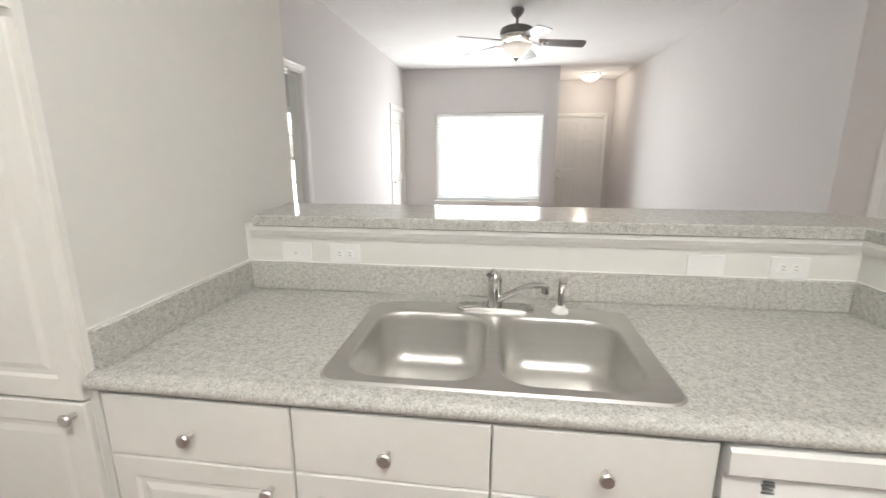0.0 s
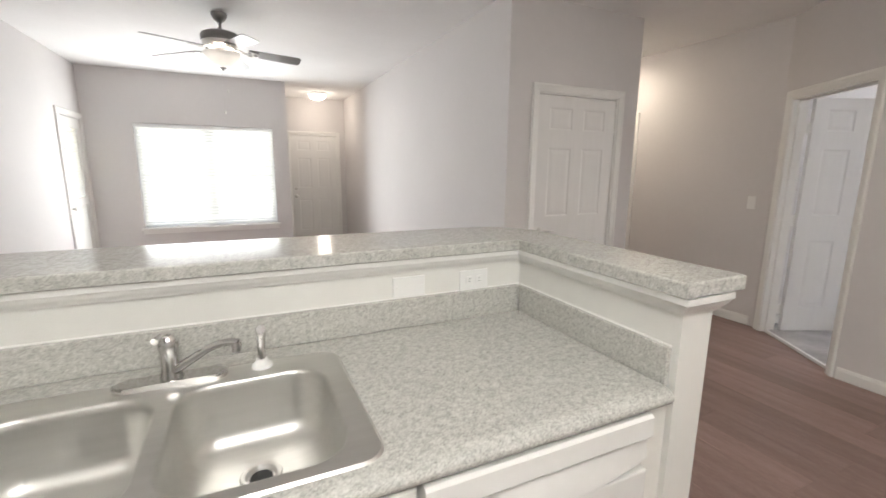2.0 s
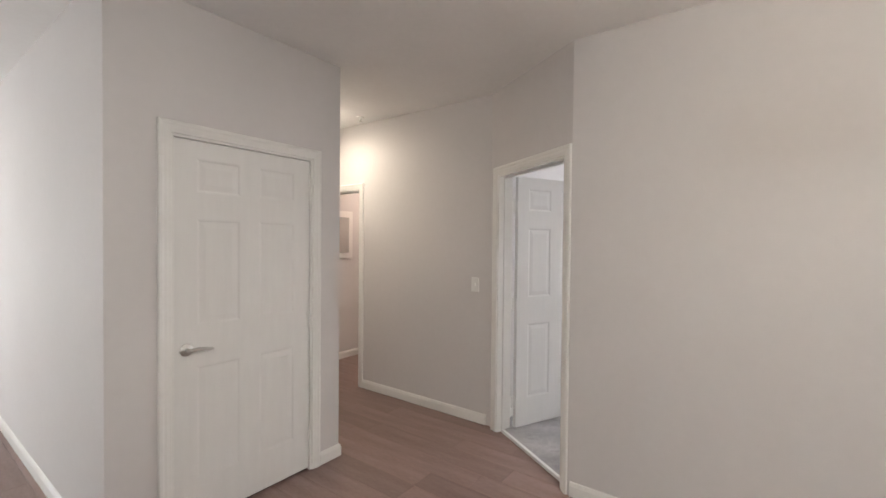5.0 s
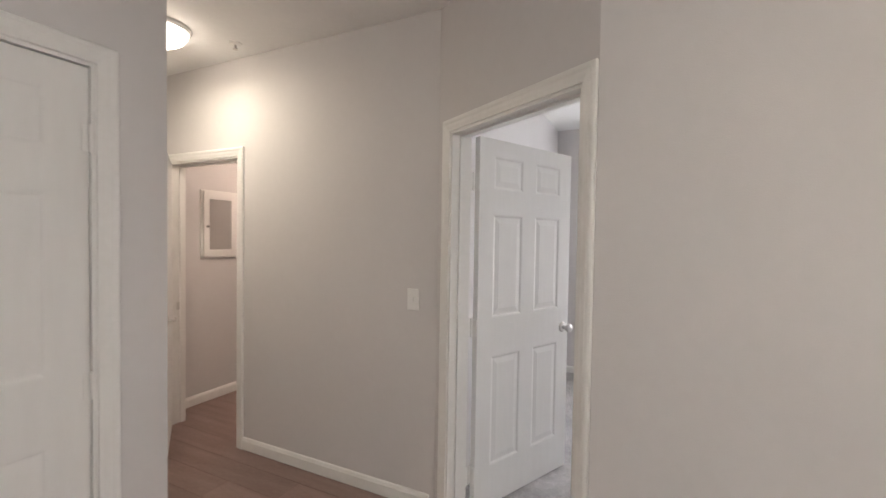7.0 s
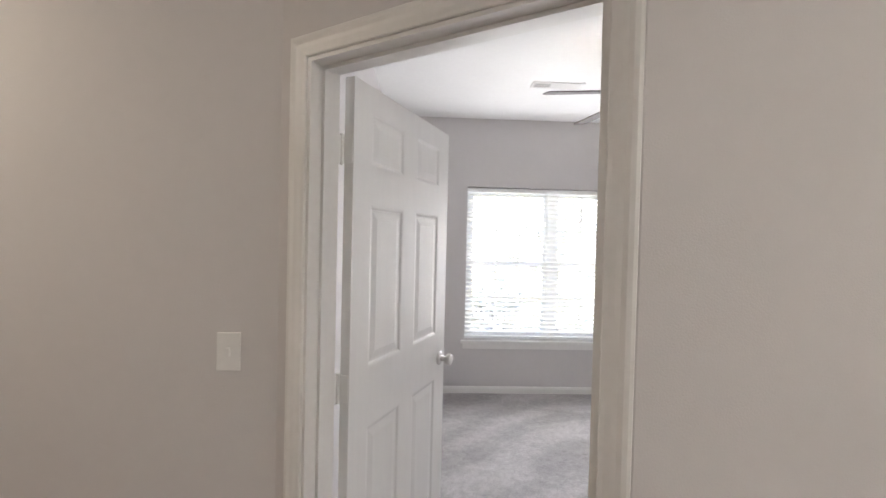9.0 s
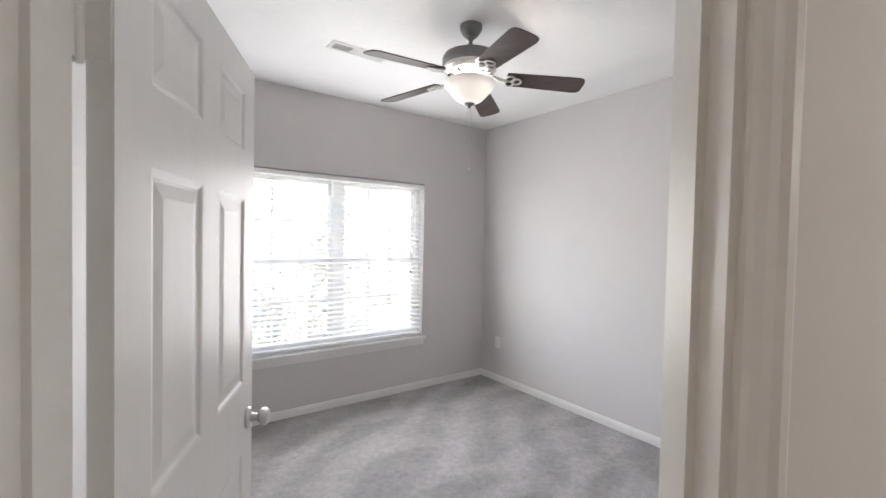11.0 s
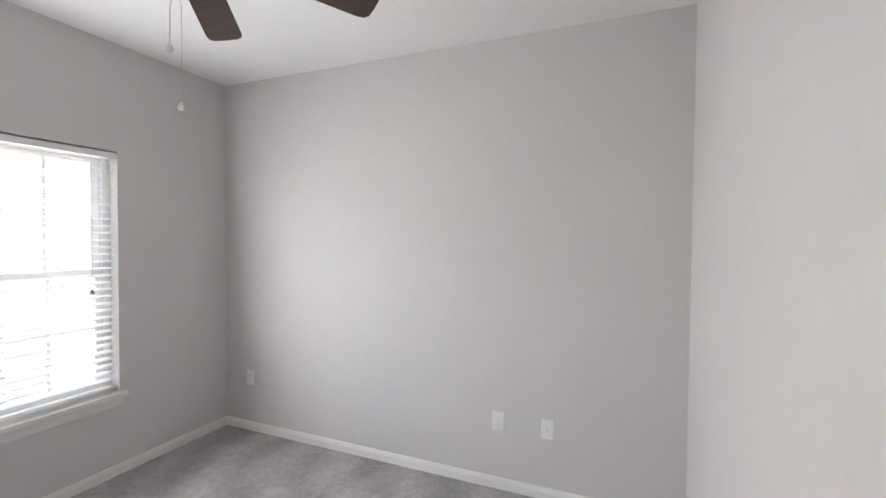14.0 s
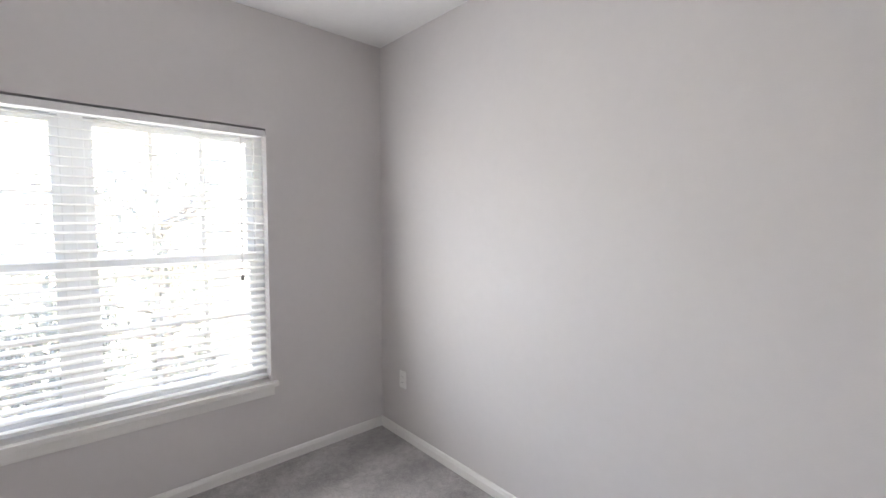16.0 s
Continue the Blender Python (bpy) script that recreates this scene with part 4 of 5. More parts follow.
for k in range(44):
    z = 0.218 + 0.038 * k
    if 0.945 < z < 1.075:
        continue
    if slat is None:
        bm = bmesh.new()
        box(bm, (0.104, -0.003, -0.022), (0.672, 0.003, 0.022), pose(0, 0, 0, -38, 0, 0))
        slat = part("slat", bm, M_DOOR, louvre)
        slat.location = (0, 0.029, z)
    else:
        ob = new("slat", slat.data)
        ob.parent = louvre
        ob.location = (0, 0.029, z)
part("knob", moved(knob_mesh(1), 0.062, 0.012, 0.95), M_NICKEL, louvre, "", True)


# ---- windows and blinds ----
def window(name, m, w, h, depth, halves, label):
    """A double-hung window in an opening of w by h, x across, y outwards from the room, z up from the sill."""
    ob = thing(name, m, label, "window")
    tagged(ob, kind="structure")
    bm = bmesh.new()
    y0, y1 = depth - 0.075, depth - 0.005
    f = 0.045
    for lo, hi in (((0, y0, 0), (f, y1, h)), ((w - f, y0, 0), (w, y1, h)), ((f, y0, 0), (w - f, y1, f)), ((f, y0, h - f), (w - f, y1, h))):
        box(bm, lo, hi)
    part("window_frame", bm, M_SASH, ob)
    inner = (w - 2 * f - 0.09 * (halves - 1)) / halves
    for k in range(halves):
        x0 = f + k * (inner + 0.09)
        if k:
            part("mullion", block((x0 - 0.09, y0 - 0.004, f), (x0, y1, h - f), 0.003), M_SASH, ob)
        for s in range(2):
            z0, z1 = (f, h / 2 + 0.02) if s == 0 else (h / 2 - 0.02, h - f)
            ya = y0 + 0.006 if s == 0 else y0 + 0.034
            bm = bmesh.new()
            g = 0.034
            for lo, hi in (((x0, ya, z0), (x0 + g, ya + 0.026, z1)), ((x0 + inner - g, ya, z0), (x0 + inner, ya + 0.026, z1)), ((x0 + g, ya, z0), (x0 + inner - g, ya + 0.026, z0 + g)), ((x0 + g, ya, z1 - g), (x0 + inner - g, ya + 0.026, z1))):
                box(bm, lo, hi)
            sash = part("sash", bm, M_SASH, ob)
            bm = bmesh.new()
            for q in (1, 2):
                xx = x0 + g + (inner - 2 * g) * q / 3
                box(bm, (xx - 0.010, ya + 0.008, z0 + g), (xx + 0.010, ya + 0.018, z1 - g))
            zz = (z0 + z1) / 2
            box(bm, (x0 + g, ya + 0.0082, zz - 0.010), (x0 + inner - g, ya + 0.0178, zz + 0.010))
            part("muntin", bm, M_VINYL, sash)
            pane = part("pane", block((x0 + g - 0.004, ya + 0.011, z0 + g - 0.004), (x0 + inner - g + 0.004, ya + 0.0145, z1 - g + 0.004)), M_GLASS, sash)
            pane.visible_shadow = False
    bm = block((-0.035, -0.035, -0.030), (w + 0.035, depth - 0.075, -0.002), 0.004)
    part("window_sill", bm, M_TRIM, ob)
    bm = block((-0.015, -0.014, -0.085), (w + 0.015, -0.001, -0.0305), 0.003)
    part("apron", bm, M_TRIM, ob)
    return ob


def blind(m, w, h, label, tilt=12, wand=True):
    """A horizontal blind: x across, z down from the headrail at 0, hanging in y = 0."""
    ob = thing("window_blind", m, label, "blind")
    part("headrail", block((0, -0.030, -0.030), (w, 0.026, 0.0), 0.003), M_VINYL, ob)
    part("valance", block((-0.004, -0.040, -0.034), (w + 0.004, -0.0305, 0.002), 0.002), M_VINYL, ob)
    pitch, first = 0.0435, None
    n = int((h - 0.085) / pitch)
    for k in range(n):
        z = -0.060 - pitch * k
        if first is None:
            bm = bmesh.new()
            rows = []
            for j in range(5):
                a = (j - 2) / 2
                y, zz = 0.0245 * a, 0.0022 * (1 - a * a)
                rows.append([Vector((0.006, y, zz)), Vector((w - 0.006, y, zz))])
            tm = Matrix.Rotation(radians(tilt), 4, "X")
            up = [[bm.verts.new(tm @ (p + Vector((0, 0, 0.0014)))) for p in r] for r in rows]
            dn = [[bm.verts.new(tm @ (p - Vector((0, 0, 0.0014)))) for p in r] for r in rows]
            for a, b in zip(up, up[1:]):
                bm.faces.new((a[0], a[1], b[1], b[0]))
            for a, b in zip(dn, dn[1:]):
                bm.faces.new((a[0], b[0], b[1], a[1]))
            for i in (0, -1):
                bm.faces.new((up[i][0], up[i][1], dn[i][1], dn[i][0]))
            for i in (0, 1):
                bm.faces.new([r[i] for r in up] + [r[i] for r in dn][::-1])
            first = part("slat", bm, M_BLIND, ob)
            first.location = (0, 0, z)
        else:
            s = new("slat", first.data)
            s.parent = ob
            s.location = (0, 0, z)
    zb = -0.060 - pitch * n
    part("bottom_rail", block((0.004, -0.022, zb - 0.018), (w - 0.004, 0.022, zb), 0.003), M_BLIND, ob)
    for fx in (0.12, 0.5, 0.88):
        for y in (-0.026, 0.026):
            part("ladder_cord", tube(bmesh.new(), [(w * fx, y, -0.045), (w * fx, y, zb)], 0.0011, 5), M_BLIND, ob)
    if wand:
        bm = tube(bmesh.new(), [(w - 0.14, -0.046, -0.05), (w - 0.142, -0.050, -0.42), (w - 0.145, -0.050, -0.83)], 0.004, 8)
        part("wand", bm, M_PLATE, ob, "clear plastic tilt wand", True)
        part("cord_tassel", lathe(bmesh.new(), [(0, 0), (0.006, 0), (0.012, -0.02), (0.012, -0.032), (0, -0.034)], 12, Matrix.Translation((w - 0.145, -0.050, -0.83))), M_GREY, ob, "grey cord tassel", True)
    return ob


# seen from the room the x axis of a window runs to the right
window("window_1", pose(WX, 0.094, 0.545, 0, 0, -90), 1.724, 1.50, 0.155, 2, "white vinyl double window with muntin bars")
blind(pose(WX + 0.045, 0.090, 2.033, 0, 0, -90), 1.716, 1.485, "white open horizontal slat blind over the bedroom window")
window("window_2", pose(-2.213, LY, 0.593), 1.749, 1.429, 0.155, 2, "white vinyl double window of the living room")
blind(pose(-2.209, LY + 0.045, 2.011), 1.741, 1.412, "white half-closed horizontal slat blind over the living room window", 52, False)
window("window_3", pose(-5.05, 4.37, 0.59), 1.20, 1.43, 0.155, 1, "white vinyl window of the side room")


# ---- ceiling fans and lights ----
def ceiling_fan(place, turn, blade_mat, label):
    ob = thing("ceiling_fan", Matrix.Translation(place) @ Matrix.Rotation(radians(turn), 4, "Z"), label, "ceiling fan", "ceiling fans")
    part("canopy", lathe(bmesh.new(), [(0, 0), (0.062, 0), (0.062, -0.022), (0.058, -0.030), (0.042, -0.056), (0.030, -0.066), (0, -0.066)], 32), M_FAN_GREY, ob, smooth=True)
    part("downrod", lathe(bmesh.new(), [(0, -0.06), (0.026, -0.06), (0.024, -0.072), (0.012, -0.082), (0.012, -0.120), (0.020, -0.124), (0.024, -0.150), (0, -0.150)], 18), M_FAN_GREY, ob, smooth=True)
    part("motor_housing", lathe(bmesh.new(), [(0, -0.142), (0.050, -0.144), (0.112, -0.152), (0.146, -0.168), (0.156, -0.188), (0.156, -0.218), (0.148, -0.228), (0, -0.228)], 40), M_FAN_GREY, ob, "pewter motor housing", True)
    part("motor_band", lathe(bmesh.new(), [(0, -0.229), (0.147, -0.229), (0.147, -0.246), (0.134, -0.264), (0.108, -0.278), (0.080, -0.283), (0, -0.283)], 40), M_NICKEL, ob, "bright nickel motor band", True)
    for k in range(20):
        bm = bmesh.new()
        box(bm, (0.098, -0.005, -0.284), (0.124, 0.005, -0.2715), Matrix.Rotation(2 * math.pi * k / 20, 4, "Z"))
        part("vent_slot", bm, M_DARK, ob)
    part("switch_housing", lathe(bmesh.new(), [(0, -0.281), (0.062, -0.281), (0.066, -0.288), (0.066, -0.302), (0.078, -0.306), (0.078, -0.312), (0, -0.312)], 32), M_NICKEL, ob, "nickel light fitter", True)
    bowl = part("bowl", lathe(bmesh.new(), [(0.137, -0.322), (0.138, -0.315), (0.144, -0.313), (0.147, -0.321), (0.143, -0.333), (0.128, -0.353), (0.106, -0.379), (0.082, -0.406), (0.060, -0.422), (0.035, -0.431), (0.0, -0.434), (0.0, -0.428), (0.055, -0.417), (0.100, -0.376), (0.137, -0.330), (0.137, -0.322)], 40), M_BOWL, ob, "lit white alabaster glass bowl", True)
    part("finial", lathe(bmesh.new(), [(0, -0.426), (0.030, -0.429), (0.028, -0.438), (0.012, -0.445), (0.008, -0.456), (0, -0.458)], 20), M_PEWTER, ob, "dark pewter finial", True)
    for k in range(5):
        m = Matrix.Rotation(radians(72 * k), 4, "Z")
        bm = bmesh.new()
        pts = [(0.205, -0.056), (0.23, -0.060), (0.42, -0.066), (0.595, -0.071), (0.625, -0.064), (0.637, -0.045), (0.639, 0.0), (0.637, 0.045), (0.625, 0.064), (0.595, 0.071), (0.42, 0.066), (0.23, 0.060), (0.205, 0.056)]
        prism(bm, pts, -0.003, 0.003)
        bmesh.ops.transform(bm, matrix=m @ Matrix.Translation((0, 0, -0.279)) @ Matrix.Rotation(radians(3.4), 4, "Y") @ Matrix.Rotation(radians(-12), 4, "X"), verts=bm.verts)
        blade = part("blade", bm, blade_mat, ob)
        bm = bmesh.new()
        arm = [(0.095, 0, -0.272), (0.14, 0, -0.284), (0.18, 0, -0.298), (0.21, 0, -0.301)]
        tube(bm, [m @ Vector(p) for p in arm], [0.012, 0.010, 0.009, 0.009], 8)
        tilt = m @ Matrix.Translation((0, 0, -0.288)) @ Matrix.Rotation(radians(3.4), 4, "Y") @ Matrix.Rotation(radians(-12), 4, "X")
        for cx, cy, r in ((0.225, 0.022, 0.024), (0.225, -0.022, 0.024), (0.262, 0.0, 0.026)):
            loop = [tilt @ Vector((cx + r * math.cos(2 * math.pi * q / 14), cy + r * math.sin(2 * math.pi * q / 14), 0)) for q in range(15)]
            tube(bm, loop, 0.0055, 6)
        part("blade_arm", bm, M_NICKEL, blade, "nickel scrollwork blade arm", True)
    for x, y, n in ((0.024, -0.006, 0.606), (-0.014, -0.003, 0.782)):
        part("pull_chain", tube(bmesh.new(), [(x * 0.3, y * 0.3, -0.442), (x, y, -0.50), (x, y, -n)], 0.0012, 5), M_NICKEL, ob)
        part("chain_pull", lathe(bmesh.new(), [(0, 0), (0.004, -0.002), (0.009, -0.010), (0.010, -0.018), (0.007, -0.026), (0, -0.028)], 14, Matrix.Translation((x, y, -n))), M_NICKEL, ob, "small nickel chain pull", True)
    return ob


ceiling_fan((4.514, -0.824, H), 19.0, M_BLADE, "pewter ceiling fan with five dark walnut blades and lit bowl")
ceiling_fan((-1.008, 3.0, H), 2.0, M_BLADE_GREY, "pewter ceiling fan with five grey-brown blades and lit bowl")


def dome_light(place, label):
    ob = thing("ceiling_light", Matrix.Translation(place), label, "ceiling light", "dome lights")
    part("base", lathe(bmesh.new(), [(0, 0), (0.165, 0), (0.165, -0.012), (0.150, -0.026), (0, -0.026)], 36), M_PLATE, ob, "", True)
    part("shade", lathe(bmesh.new(), [(0.146, -0.026), (0.143, -0.042), (0.122, -0.074), (0.085, -0.100), (0.040, -0.114), (0, -0.118)], 36), M_BOWL_WARM, ob, "lit frosted glass dome", True)
    return ob


dome_light((0.36, 6.68, H), "lit white glass dome light on the entry ceiling")
dome_light((2.83, 2.53, H), "lit glass dome light on the hall ceiling")

sprinkler = thing("fire_sprinkler", pose(3.167, 2.315, H), "small white fire sprinkler head on the hall ceiling", "sprinkler")
part("escutcheon", lathe(bmesh.new(), [(0, 0), (0.038, 0), (0.036, -0.006), (0.016, -0.012), (0, -0.012)], 24), M_TRIM, sprinkler, "", True)
part("deflector", lathe(bmesh.new(), [(0, -0.012), (0.006, -0.012), (0.006, -0.036), (0.016, -0.037), (0.016, -0.040), (0, -0.040)], 16), M_NICKEL, sprinkler, "", True)

pendant = thing("pendant_lamp", pose(1.635, -1.23, 0.022), "dark metal ring pendant with a lit white glass bowl", "pendant lamp")
part("ring", lathe(bmesh.new(), [(0.196, 2.130), (0.206, 2.126), (0.226, 2.144), (0.246, 2.168), (0.256, 2.186), (0.252, 2.192), (0.240, 2.194), (0.210, 2.184), (0.196, 2.158), (0.196, 2.130)], 56), M_PEWTER, pendant, "dark pewter metal ring", True)
part("bowl", lathe(bmesh.new(), [(0.198, 2.144), (0.192, 2.112), (0.168, 2.080), (0.130, 2.060), (0.080, 2.047), (0, 2.042)], 48), M_BOWL_PENDANT, pendant, "lit white glass bowl", True)
part("canopy", lathe(bmesh.new(), [(0, H - 0.022), (0.065, H - 0.022), (0.062, H - 0.034), (0.030, H - 0.048), (0, H - 0.05)], 30), M_PEWTER, pendant, "", True)
part("stem", lathe(bmesh.new(), [(0, H - 0.04), (0.007, H - 0.04), (0.007, 2.50), (0.018, 2.49), (0.018, 2.46), (0, 2.46)], 16), M_PEWTER, pendant, "", True)
for a in (152, 272, 32):
    c, s = math.cos(radians(a)), math.sin(radians(a))
    part("rod", tube(bmesh.new(), [(0.012 * c, 0.012 * s, 2.475), (0.236 * c, 0.236 * s, 2.194)], 0.0045, 8), M_NICKEL, pendant, "thin bright metal rod", True)
    part("screw", lathe(bmesh.new(), [(0, 0), (0.008, 0), (0.008, 0.004), (0.004, 0.010), (0, 0.011)], 12, Matrix.Translation((0.232 * c, 0.232 * s, 2.152)) @ Matrix.Rotation(radians(a + 90), 4, "Z") @ Matrix.Rotation(radians(120), 4, "X")), M_NICKEL, pendant, "", True)

# unseen fixture behind the camera, added to go with the kitchen lamp
kitchen_light = thing("kitchen_unseen_light", pose(-0.9, -1.9, H), "long white fluorescent ceiling light, assumed and out of view", "ceiling light")
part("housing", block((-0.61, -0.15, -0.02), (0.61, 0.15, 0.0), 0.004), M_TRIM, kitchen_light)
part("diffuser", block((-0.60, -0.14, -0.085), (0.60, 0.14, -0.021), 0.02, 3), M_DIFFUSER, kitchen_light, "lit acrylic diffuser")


def ceiling_vent(m, w, d, label, groups=1):
    """A register below z = 0: w along x, d along y, louvres across x."""
    ob = thing("ceiling_vent", m, label, "vent", "ceiling vents")
    bm = bmesh.new()
    f = 0.02
    for lo, hi in (((-w / 2, -d / 2), (w / 2, -d / 2 + f)), ((-w / 2, d / 2 - f), (w / 2, d / 2)), ((-w / 2, -d / 2 + f), (-w / 2 + f, d / 2 - f)), ((w / 2 - f, -d / 2 + f), (w / 2, d / 2 - f))):
        box(bm, (*lo, -0.008), (*hi, 0.0))
    part("frame", bm, M_TRIM, ob)
    # flat sheet whose dark tone is the painted shade inside the duct
    part("backing", block((-w / 2 + f, -d / 2 + f, -0.0015), (w / 2 - f, d / 2 - f, -0.0005)), M_DARK if groups == 3 else M_DUCT_SHADE, ob, "flat backing sheet painted as the shaded duct opening")
    inner = w - 2 * f
    for g in range(groups):
        x0 = -w / 2 + f + inner * (g / groups if groups == 3 else 0.64 * g)
        share = inner / 3 if groups == 3 else inner * (0.64, 0.36)[g]
        lean = (-35, 0, 35)[g] if groups == 3 else (-35, 35)[g]
        n = max(2, int(share / 0.014))
        for k in range(n):
            x = x0 + (k + 0.5) * share / n
            bm = bmesh.new()
            if groups == 3 and g == 1:
                y = -d / 2 + f + (k + 0.5) * (d - 2 * f) / n
                box(bm, (x0 + 0.004, -0.006, -0.001), (x0 + inner / 3 - 0.004, 0.006, 0.001), pose(0, y, -0.006, 35, 0, 0))
            else:
                box(bm, (-0.007, -d / 2 + f, -0.0008), (0.007, d / 2 - f, 0.0008), pose(x, 0, -0.006, 0, lean, 0))
            part("slat", bm, M_TRIM, ob)
    return ob


ceiling_vent(pose(1.932, -0.40, H, 0, 0, 90), 0.26, 0.10, "small white three-way ceiling vent above the dining area", 3)
ceiling_vent(pose(5.225, -0.475, H, 0, 0, 90), 0.39, 0.125, "white two-way louvred ceiling vent in the bedroom", 2)

# ---- medicine cabinet in the bathroom ----
medicine = thing("medicine_cabinet", pose(3.907, 3.47, 1.584), "white framed mirrored medicine cabinet on the bathroom wall", "cabinet")
part("body", block((-0.183, -0.012, -0.305), (0.183, -0.001, 0.305), 0.003), M_TRIM, medicine)
bm = bmesh.new()
for lo, hi in (((-0.163, -0.285), (-0.112, 0.285)), ((0.112, -0.285), (0.163, 0.285)), ((-0.112, -0.285), (0.112, -0.225)), ((-0.112, 0.225), (0.112, 0.285))):
    box(bm, (lo[0], -0.030, lo[1]), (hi[0], -0.0125, hi[1]))
door = part("door", bm, M_TRIM, medicine)
part("mirror", block((-0.114, -0.024, -0.227), (0.114, -0.019, 0.227)), M_MIRROR, door, "mirror glass")
part("knob", lathe(bmesh.new(), [(0, 0), (0.006, 0), (0.005, 0.010), (0.011, 0.014), (0.011, 0.020), (0, 0.022)], 14, Matrix.Translation((-0.138, -0.030, -0.02)) @ TURN_Y), M_PEWTER, door, "", True)
structure("trim_strike_plate", block((HX + 0.035, 3.2425, 0.90), (HX + 0.065, 3.2455, 0.96)), M_NICKEL, "nickel strike plate on the door jamb")
structure("trim_hinge_plate", block((HX + 0.060, 2.5152, 0.90), (HX + 0.095, 2.519, 0.99)), M_NICKEL, "nickel hinge on the door jamb")

# spring stop on the living room baseboard
stop = thing("door_stop", pose(EX1 - 0.014, 4.35, 0.06), "thin white spring door stop on the baseboard", "door stop")
part("spring", tube(bmesh.new(), [(0, 0, 0), (-0.03, 0, 0.001), (-0.07, 0, 0)], 0.006, 8), M_NICKEL, stop, "", True)
part("tip", lathe(bmesh.new(), [(0, 0), (0.009, 0), (0.009, 0.012), (0, 0.014)], 12, Matrix.Translation((-0.07, 0, 0)) @ Matrix.Rotation(radians(-90), 4, "Y")), M_PLATE, stop, "white rubber tip", True)

floor_stop = thing("floor_door_stop", pose(3.302, 3.318, 0.004), "black rubber door stop on the hall floor", "door stop")
part("rubber", lathe(bmesh.new(), [(0, 0), (0.019, 0), (0.021, 0.010), (0.020, 0.034), (0.014, 0.044), (0, 0.047)], 20), M_DARK, floor_stop, "", True)
part("screw", lathe(bmesh.new(), [(0, 0.046), (0.005, 0.047), (0.004, 0.049), (0, 0.050)], 12), M_NICKEL, floor_stop, "", True)

# ---- outside ----
structure("ground", block((-60, -60, -0.6), (90, 90, -0.25)), M_GRASS, "pale dry grass outside the windows")


def tree(x, y, h, seed, label):
    rnd = random.Random(seed)
    ob = thing("tree", pose(x, y, -0.25), label, "tree", "trees outside")
    bm = bmesh.new()
    tube(bm, [(0, 0, 0), (0.05, 0.02, h * 0.3), (0.02, -0.06, h * 0.62), (0.08, 0.0, h * 0.9)], [0.13, 0.10, 0.06, 0.02], 10)
    tips = []
    for k in range(16):
        a, z = rnd.uniform(0, 6.28), h * rnd.uniform(0.22, 0.8)
        r = h * rnd.uniform(0.16, 0.34)
        tip = (r * math.cos(a), r * math.sin(a), z + h * rnd.uniform(0.06, 0.2))
        tube(bm, [(0.03, 0, z), (tip[0] * 0.5, tip[1] * 0.5, z + 0.06 * h), tip], [0.035, 0.022, 0.008], 6)
        tips.append(tip)
    part("trunk", bm, M_BARK, ob)
    bm = bmesh.new()
    for tx, ty, tz in tips:
        for k in range(120):
            p = Vector((tx + rnd.gauss(0, 0.075 * h), ty + rnd.gauss(0, 0.075 * h), tz + rnd.gauss(0, 0.06 * h)))
            q = Euler((rnd.uniform(0, 6), rnd.uniform(0, 6), rnd.uniform(0, 6))).to_matrix()
            s = rnd.uniform(0.03, 0.065)
            bm.faces.new([bm.verts.new(p + q @ Vector(c) * s) for c in ((-1, 0, 0), (-0.2, 0.5, 0.1), (1, 0, 0), (-0.2, -0.5, 0.1))])
    me = bpy.data.meshes.new("crown")
    bm.to_mesh(me)
    bm.free()
    me.materials.append(M_LEAF)
    crown = new("crown", me)
    crown.parent = ob
    return ob


tree(8.65, -1.45, 2.3, 3, "young leafy tree outside the bedroom window")
tree(12.5, 1.0, 2.4, 8, "young leafy tree beyond the bedroom window")
tree(13.5, -3.6, 2.3, 12, "young leafy tree on the lawn")


def shrub(x, y, r, seed):
    rnd = random.Random(seed)
    ob = thing("shrub", pose(x, y, -0.25), "low leafy green shrub outside the bedroom window", "shrub", "shrubs outside")
    bm = bmesh.new()
    for k in range(7):
        a = rnd.uniform(0, 6.28)
        tube(bm, [(0, 0, 0), (0.4 * r * math.cos(a), 0.4 * r * math.sin(a), r * 0.7), (0.8 * r * math.cos(a), 0.8 * r * math.sin(a), r * 1.2)], [0.015, 0.01, 0.004], 5)
    part("stems", bm, M_BARK, ob)
    bm = bmesh.new()
    for k in range(1300):
        d = Vector((rnd.gauss(0, 1), rnd.gauss(0, 1), rnd.gauss(0, 1))).normalized() * r * rnd.uniform(0.5, 1.0)
        p = Vector((d.x, d.y, r * 0.75 + d.z * 0.8))
        q = Euler((rnd.uniform(0, 6), rnd.uniform(0, 6), rnd.uniform(0, 6))).to_matrix()
        s = rnd.uniform(0.03, 0.06)
        bm.faces.new([bm.verts.new(p + q @ Vector(c) * s) for c in ((-1, 0, 0), (-0.2, 0.5, 0.1), (1, 0, 0), (-0.2, -0.5, 0.1))])
    me = bpy.data.meshes.new("leaves")
    bm.to_mesh(me)
    bm.free()
    me.materials.append(M_LEAF)
    leaves = new("leaves", me)
    leaves.parent = ob
    return ob


for k, (x, y, r) in enumerate(((8.5, 0.0, 0.62), (8.7, -0.62, 0.66), (8.3, -1.85, 0.42), (9.0, 1.2, 0.6))):
    shrub(x, y, r, 40 + k)

pillar = thing("porch_pillar", pose(7.2, -1.68, -0.25), "pale painted porch pillar outside the bedroom window", "pillar")
part("shaft", block((0, -0.46, 0.0), (0.46, 0, 3.1), 0.012), M_SIDING, pillar)
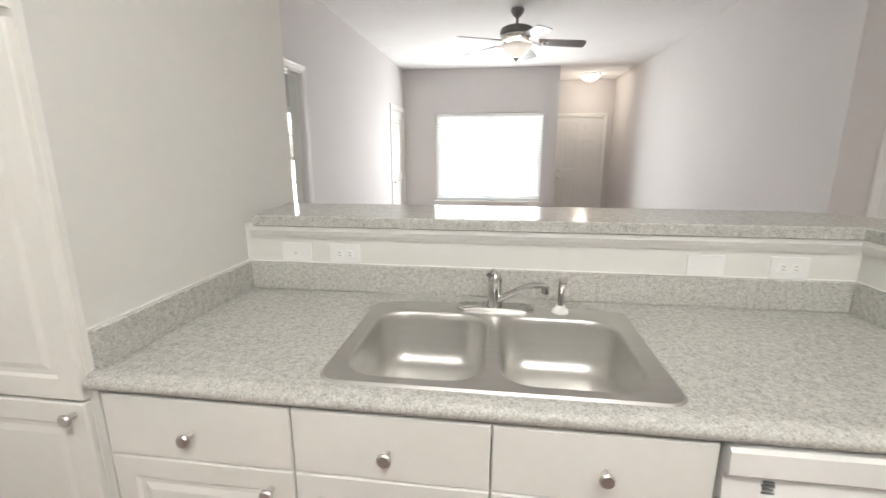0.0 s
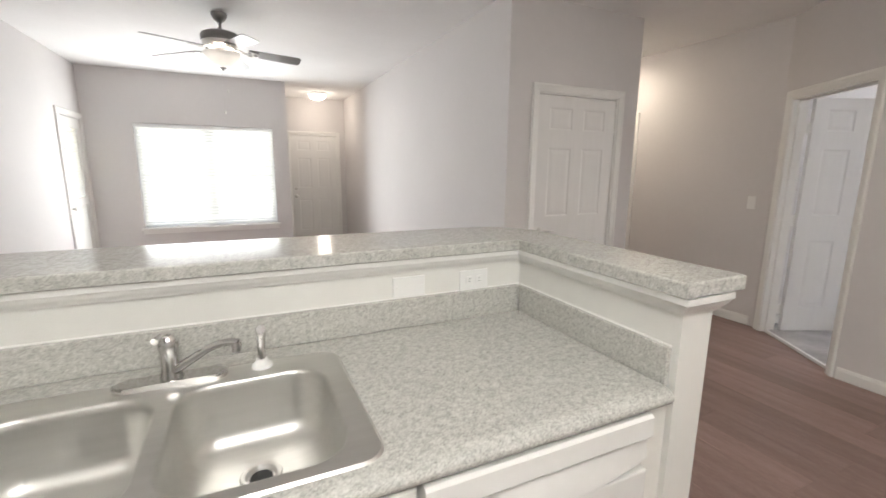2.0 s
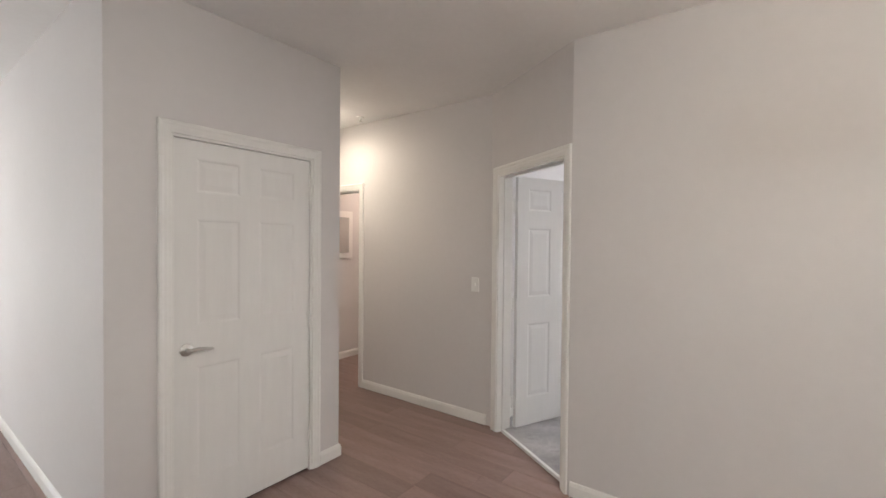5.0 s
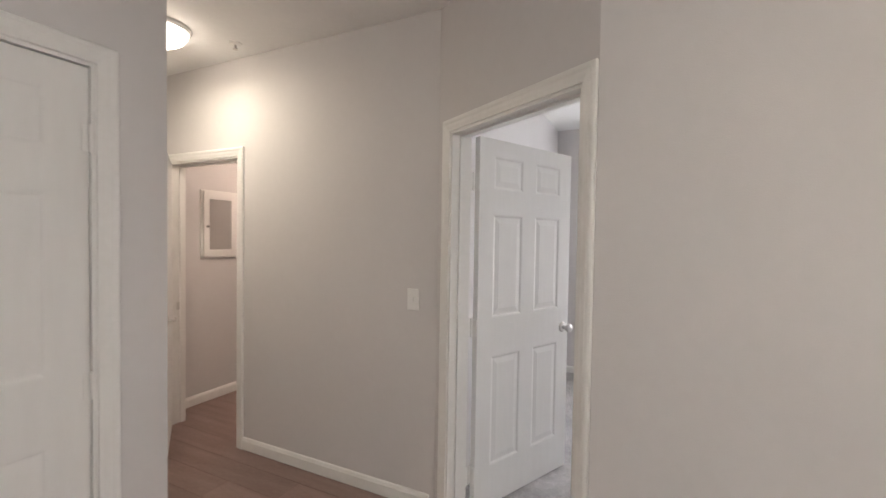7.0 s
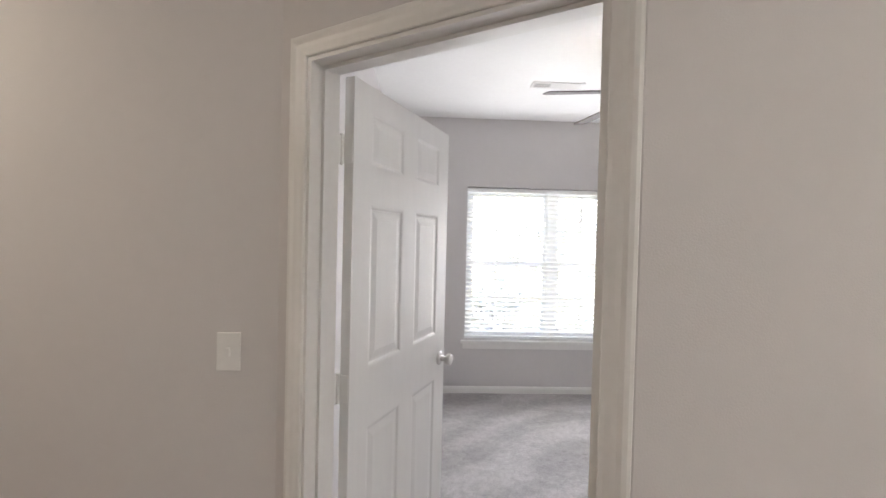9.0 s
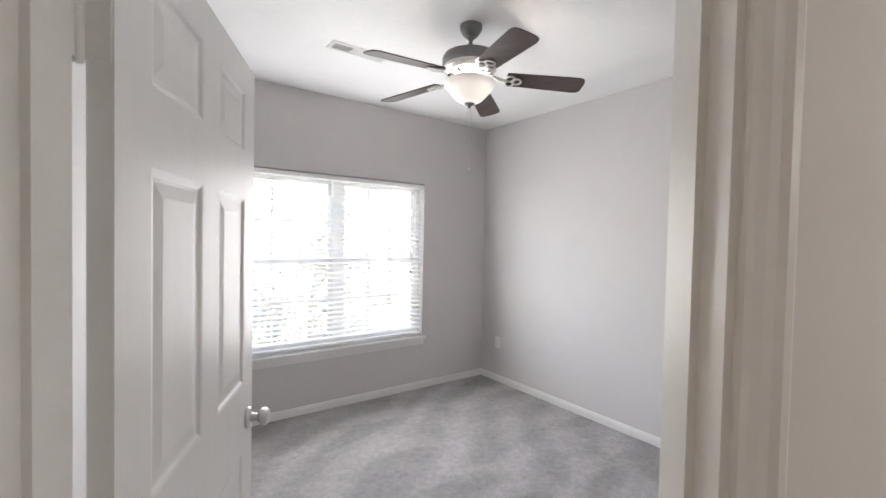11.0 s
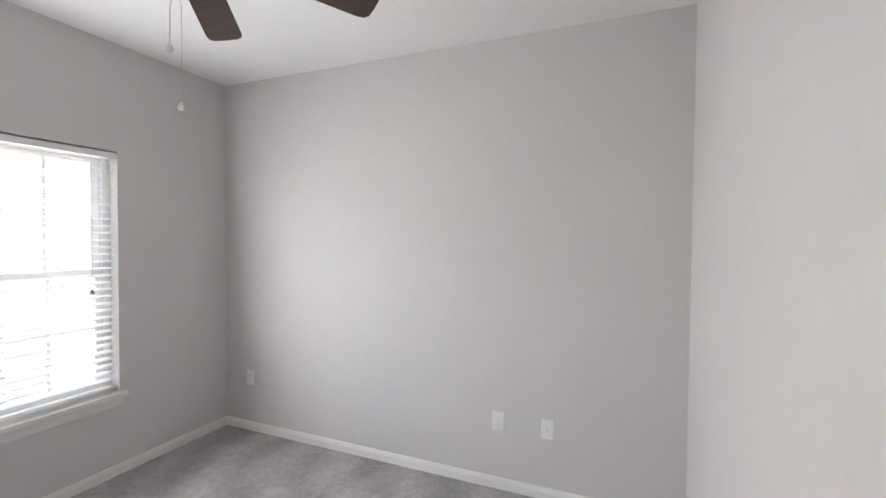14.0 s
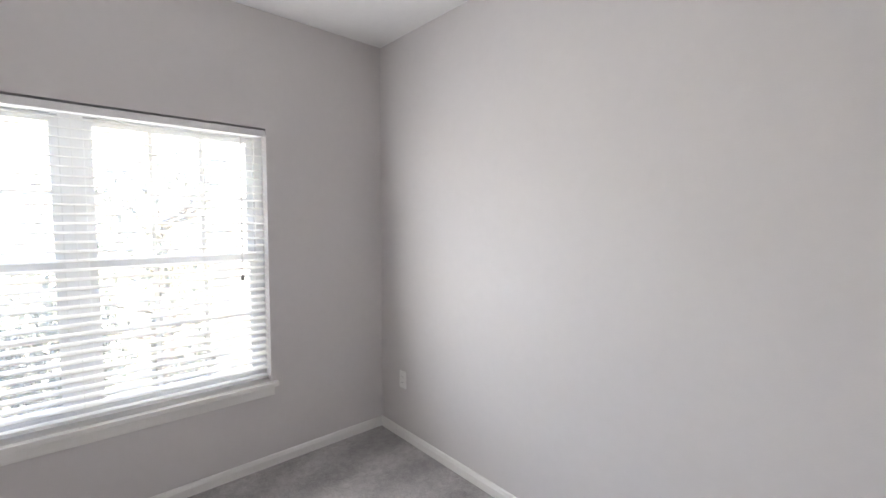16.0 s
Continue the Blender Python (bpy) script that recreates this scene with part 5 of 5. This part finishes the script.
part("plinth", block((-0.03, -0.49, 0.0), (0.49, 0.03, 0.22), 0.012), M_SIDING, pillar)

house = thing("house", pose(24, -3, -0.25), "pale sided house far beyond the lawn", "house")
part("wall", block((0, -9, 0), (8, 9, 5.4)), M_SIDING, house)
bm = bmesh.new()
vs = [bm.verts.new(p) for p in ((-0.6, -9.6, 5.4), (8.6, -9.6, 5.4), (8.6, 9.6, 5.4), (-0.6, 9.6, 5.4), (4, -9.6, 8.2), (4, 9.6, 8.2))]
for q in ((0, 4, 5, 3), (1, 2, 5, 4), (0, 1, 4), (3, 5, 2), (0, 3, 2, 1)):
    bm.faces.new([vs[i] for i in q])
part("roof", bm, M_ROOF, house)
for y in (-6.5, -2.2, 2.2, 6.5):
    for z in (0.9, 3.5):
        win = part("window", block((-0.05, y - 0.6, z), (0.02, y + 0.6, z + 1.3)), M_VINYL, house)
        part("pane", block((-0.06, y - 0.5, z + 0.1), (-0.045, y + 0.5, z + 1.2)), M_FAR_GLASS, win)

# ---- floors ----
carpet = structure("floor_carpet", block((VX - 0.06, SY, -0.003), (WX, NY, 0.020)), M_CARPET, "grey cut pile carpet with vacuum marks")


def clip_slant(bm):
    """Cuts away what lies outside the bedroom's slanted wall."""
    n = Vector((U.y, -U.x, 0))
    bmesh.ops.bisect_plane(bm, geom=list(bm.verts) + list(bm.edges) + list(bm.faces), plane_co=(A.x + n.x * 0.055, A.y + n.y * 0.055, 0), plane_no=n, clear_inner=True)


bm = bmesh.new()
bm.from_mesh(carpet.data)
clip_slant(bm)
bm.to_mesh(carpet.data)
bm.free()
study_floor = structure("floor_study", block((-6.5, 0.16, -0.012), (LX - 0.003, 4.37, 0.004)), M_CARPET, "grey carpet of the side room")

# entry tiles
entry = structure("floor_entry", block((EX0, 6.05, -0.012), (EX1, EY + 0.05, -0.003)), M_GROUT, "pale ceramic tile entry floor")
tile = None
for i in range(4):
    for j in range(4):
        x, y = EX0 + 0.004 + i * 0.296, 6.06 + j * 0.305
        if tile is None:
            bm = block((0, 0, -0.004), (0.290, 0.299, 0.003), 0.002, 1)
            tile = part("tile", bm, M_TILE, entry)
            tile.location = (x, y, 0)
        else:
            ob = new("tile", tile.data)
            ob.parent = entry
            ob.location = (x, y, 0)
structure("trim_entry", block((EX0, 6.035, -0.004), (EX1, 6.058, 0.006), 0.003), M_UNDER, "dark transition strip at the entry tiles")
bm = bmesh.new()
box(bm, (D0 + 0.012, 0.040, -0.002), (D1 - 0.012, 0.062, 0.022), SLANT)
structure("trim_threshold", bm, M_PLATE, "thin transition strip between plank floor and carpet")

# vinyl planks, laid along y
wood = structure("floor_planks", block((LX, -3.3, -0.0115), (5.3, 6.035, -0.004)), M_UNDER, "reddish brown vinyl plank floor")
PW, PL = 0.178, 1.22
rnd = random.Random(5)
plank = None
rest = bmesh.new()
n_slant = Vector((U.y, -U.x))
count = 0
for i in range(-16, 31):
    x0 = i * PW
    off = rnd.uniform(0, PL)
    for j in range(-5, 7):
        y0 = j * PL + off - 0.6
        y1 = y0 + PL
        if x0 + PW < LX or x0 > 5.3 or y0 > 6.03 or y1 < -3.3:
            continue
        cx, cy = x0 + PW / 2, (y0 + y1) / 2
        near = 0.1 < x0 < HX - PW and y0 > -1.6 and y1 < 4.0
        if near and count < 300:
            if plank is None:
                bm = block((0.0006, 0.0006, -0.004), (PW - 0.0006, PL - 0.0006, 0.0), 0.0012, 1)
                plank = part("plank", bm, M_PLANK, wood)
                ob = plank
            else:
                ob = new("plank", plank.data)
                ob.parent = wood
            ob.location = (x0, y0, 0)
            count += 1
        else:
            ya, yb = max(y0, -3.29), min(y1, 6.034)
            xa, xb = max(x0, LX), min(x0 + PW, 5.29)
            if x0 > RX + 0.1 and yb < 0.3:
                continue
            if yb - ya > 0.01:
                box(rest, (xa + 0.0006, ya + 0.0006, -0.004), (xb - 0.0006, yb - 0.0006, 0.0))
part("plank_rest", rest, M_PLANK, wood)["kind"] = "stuff"
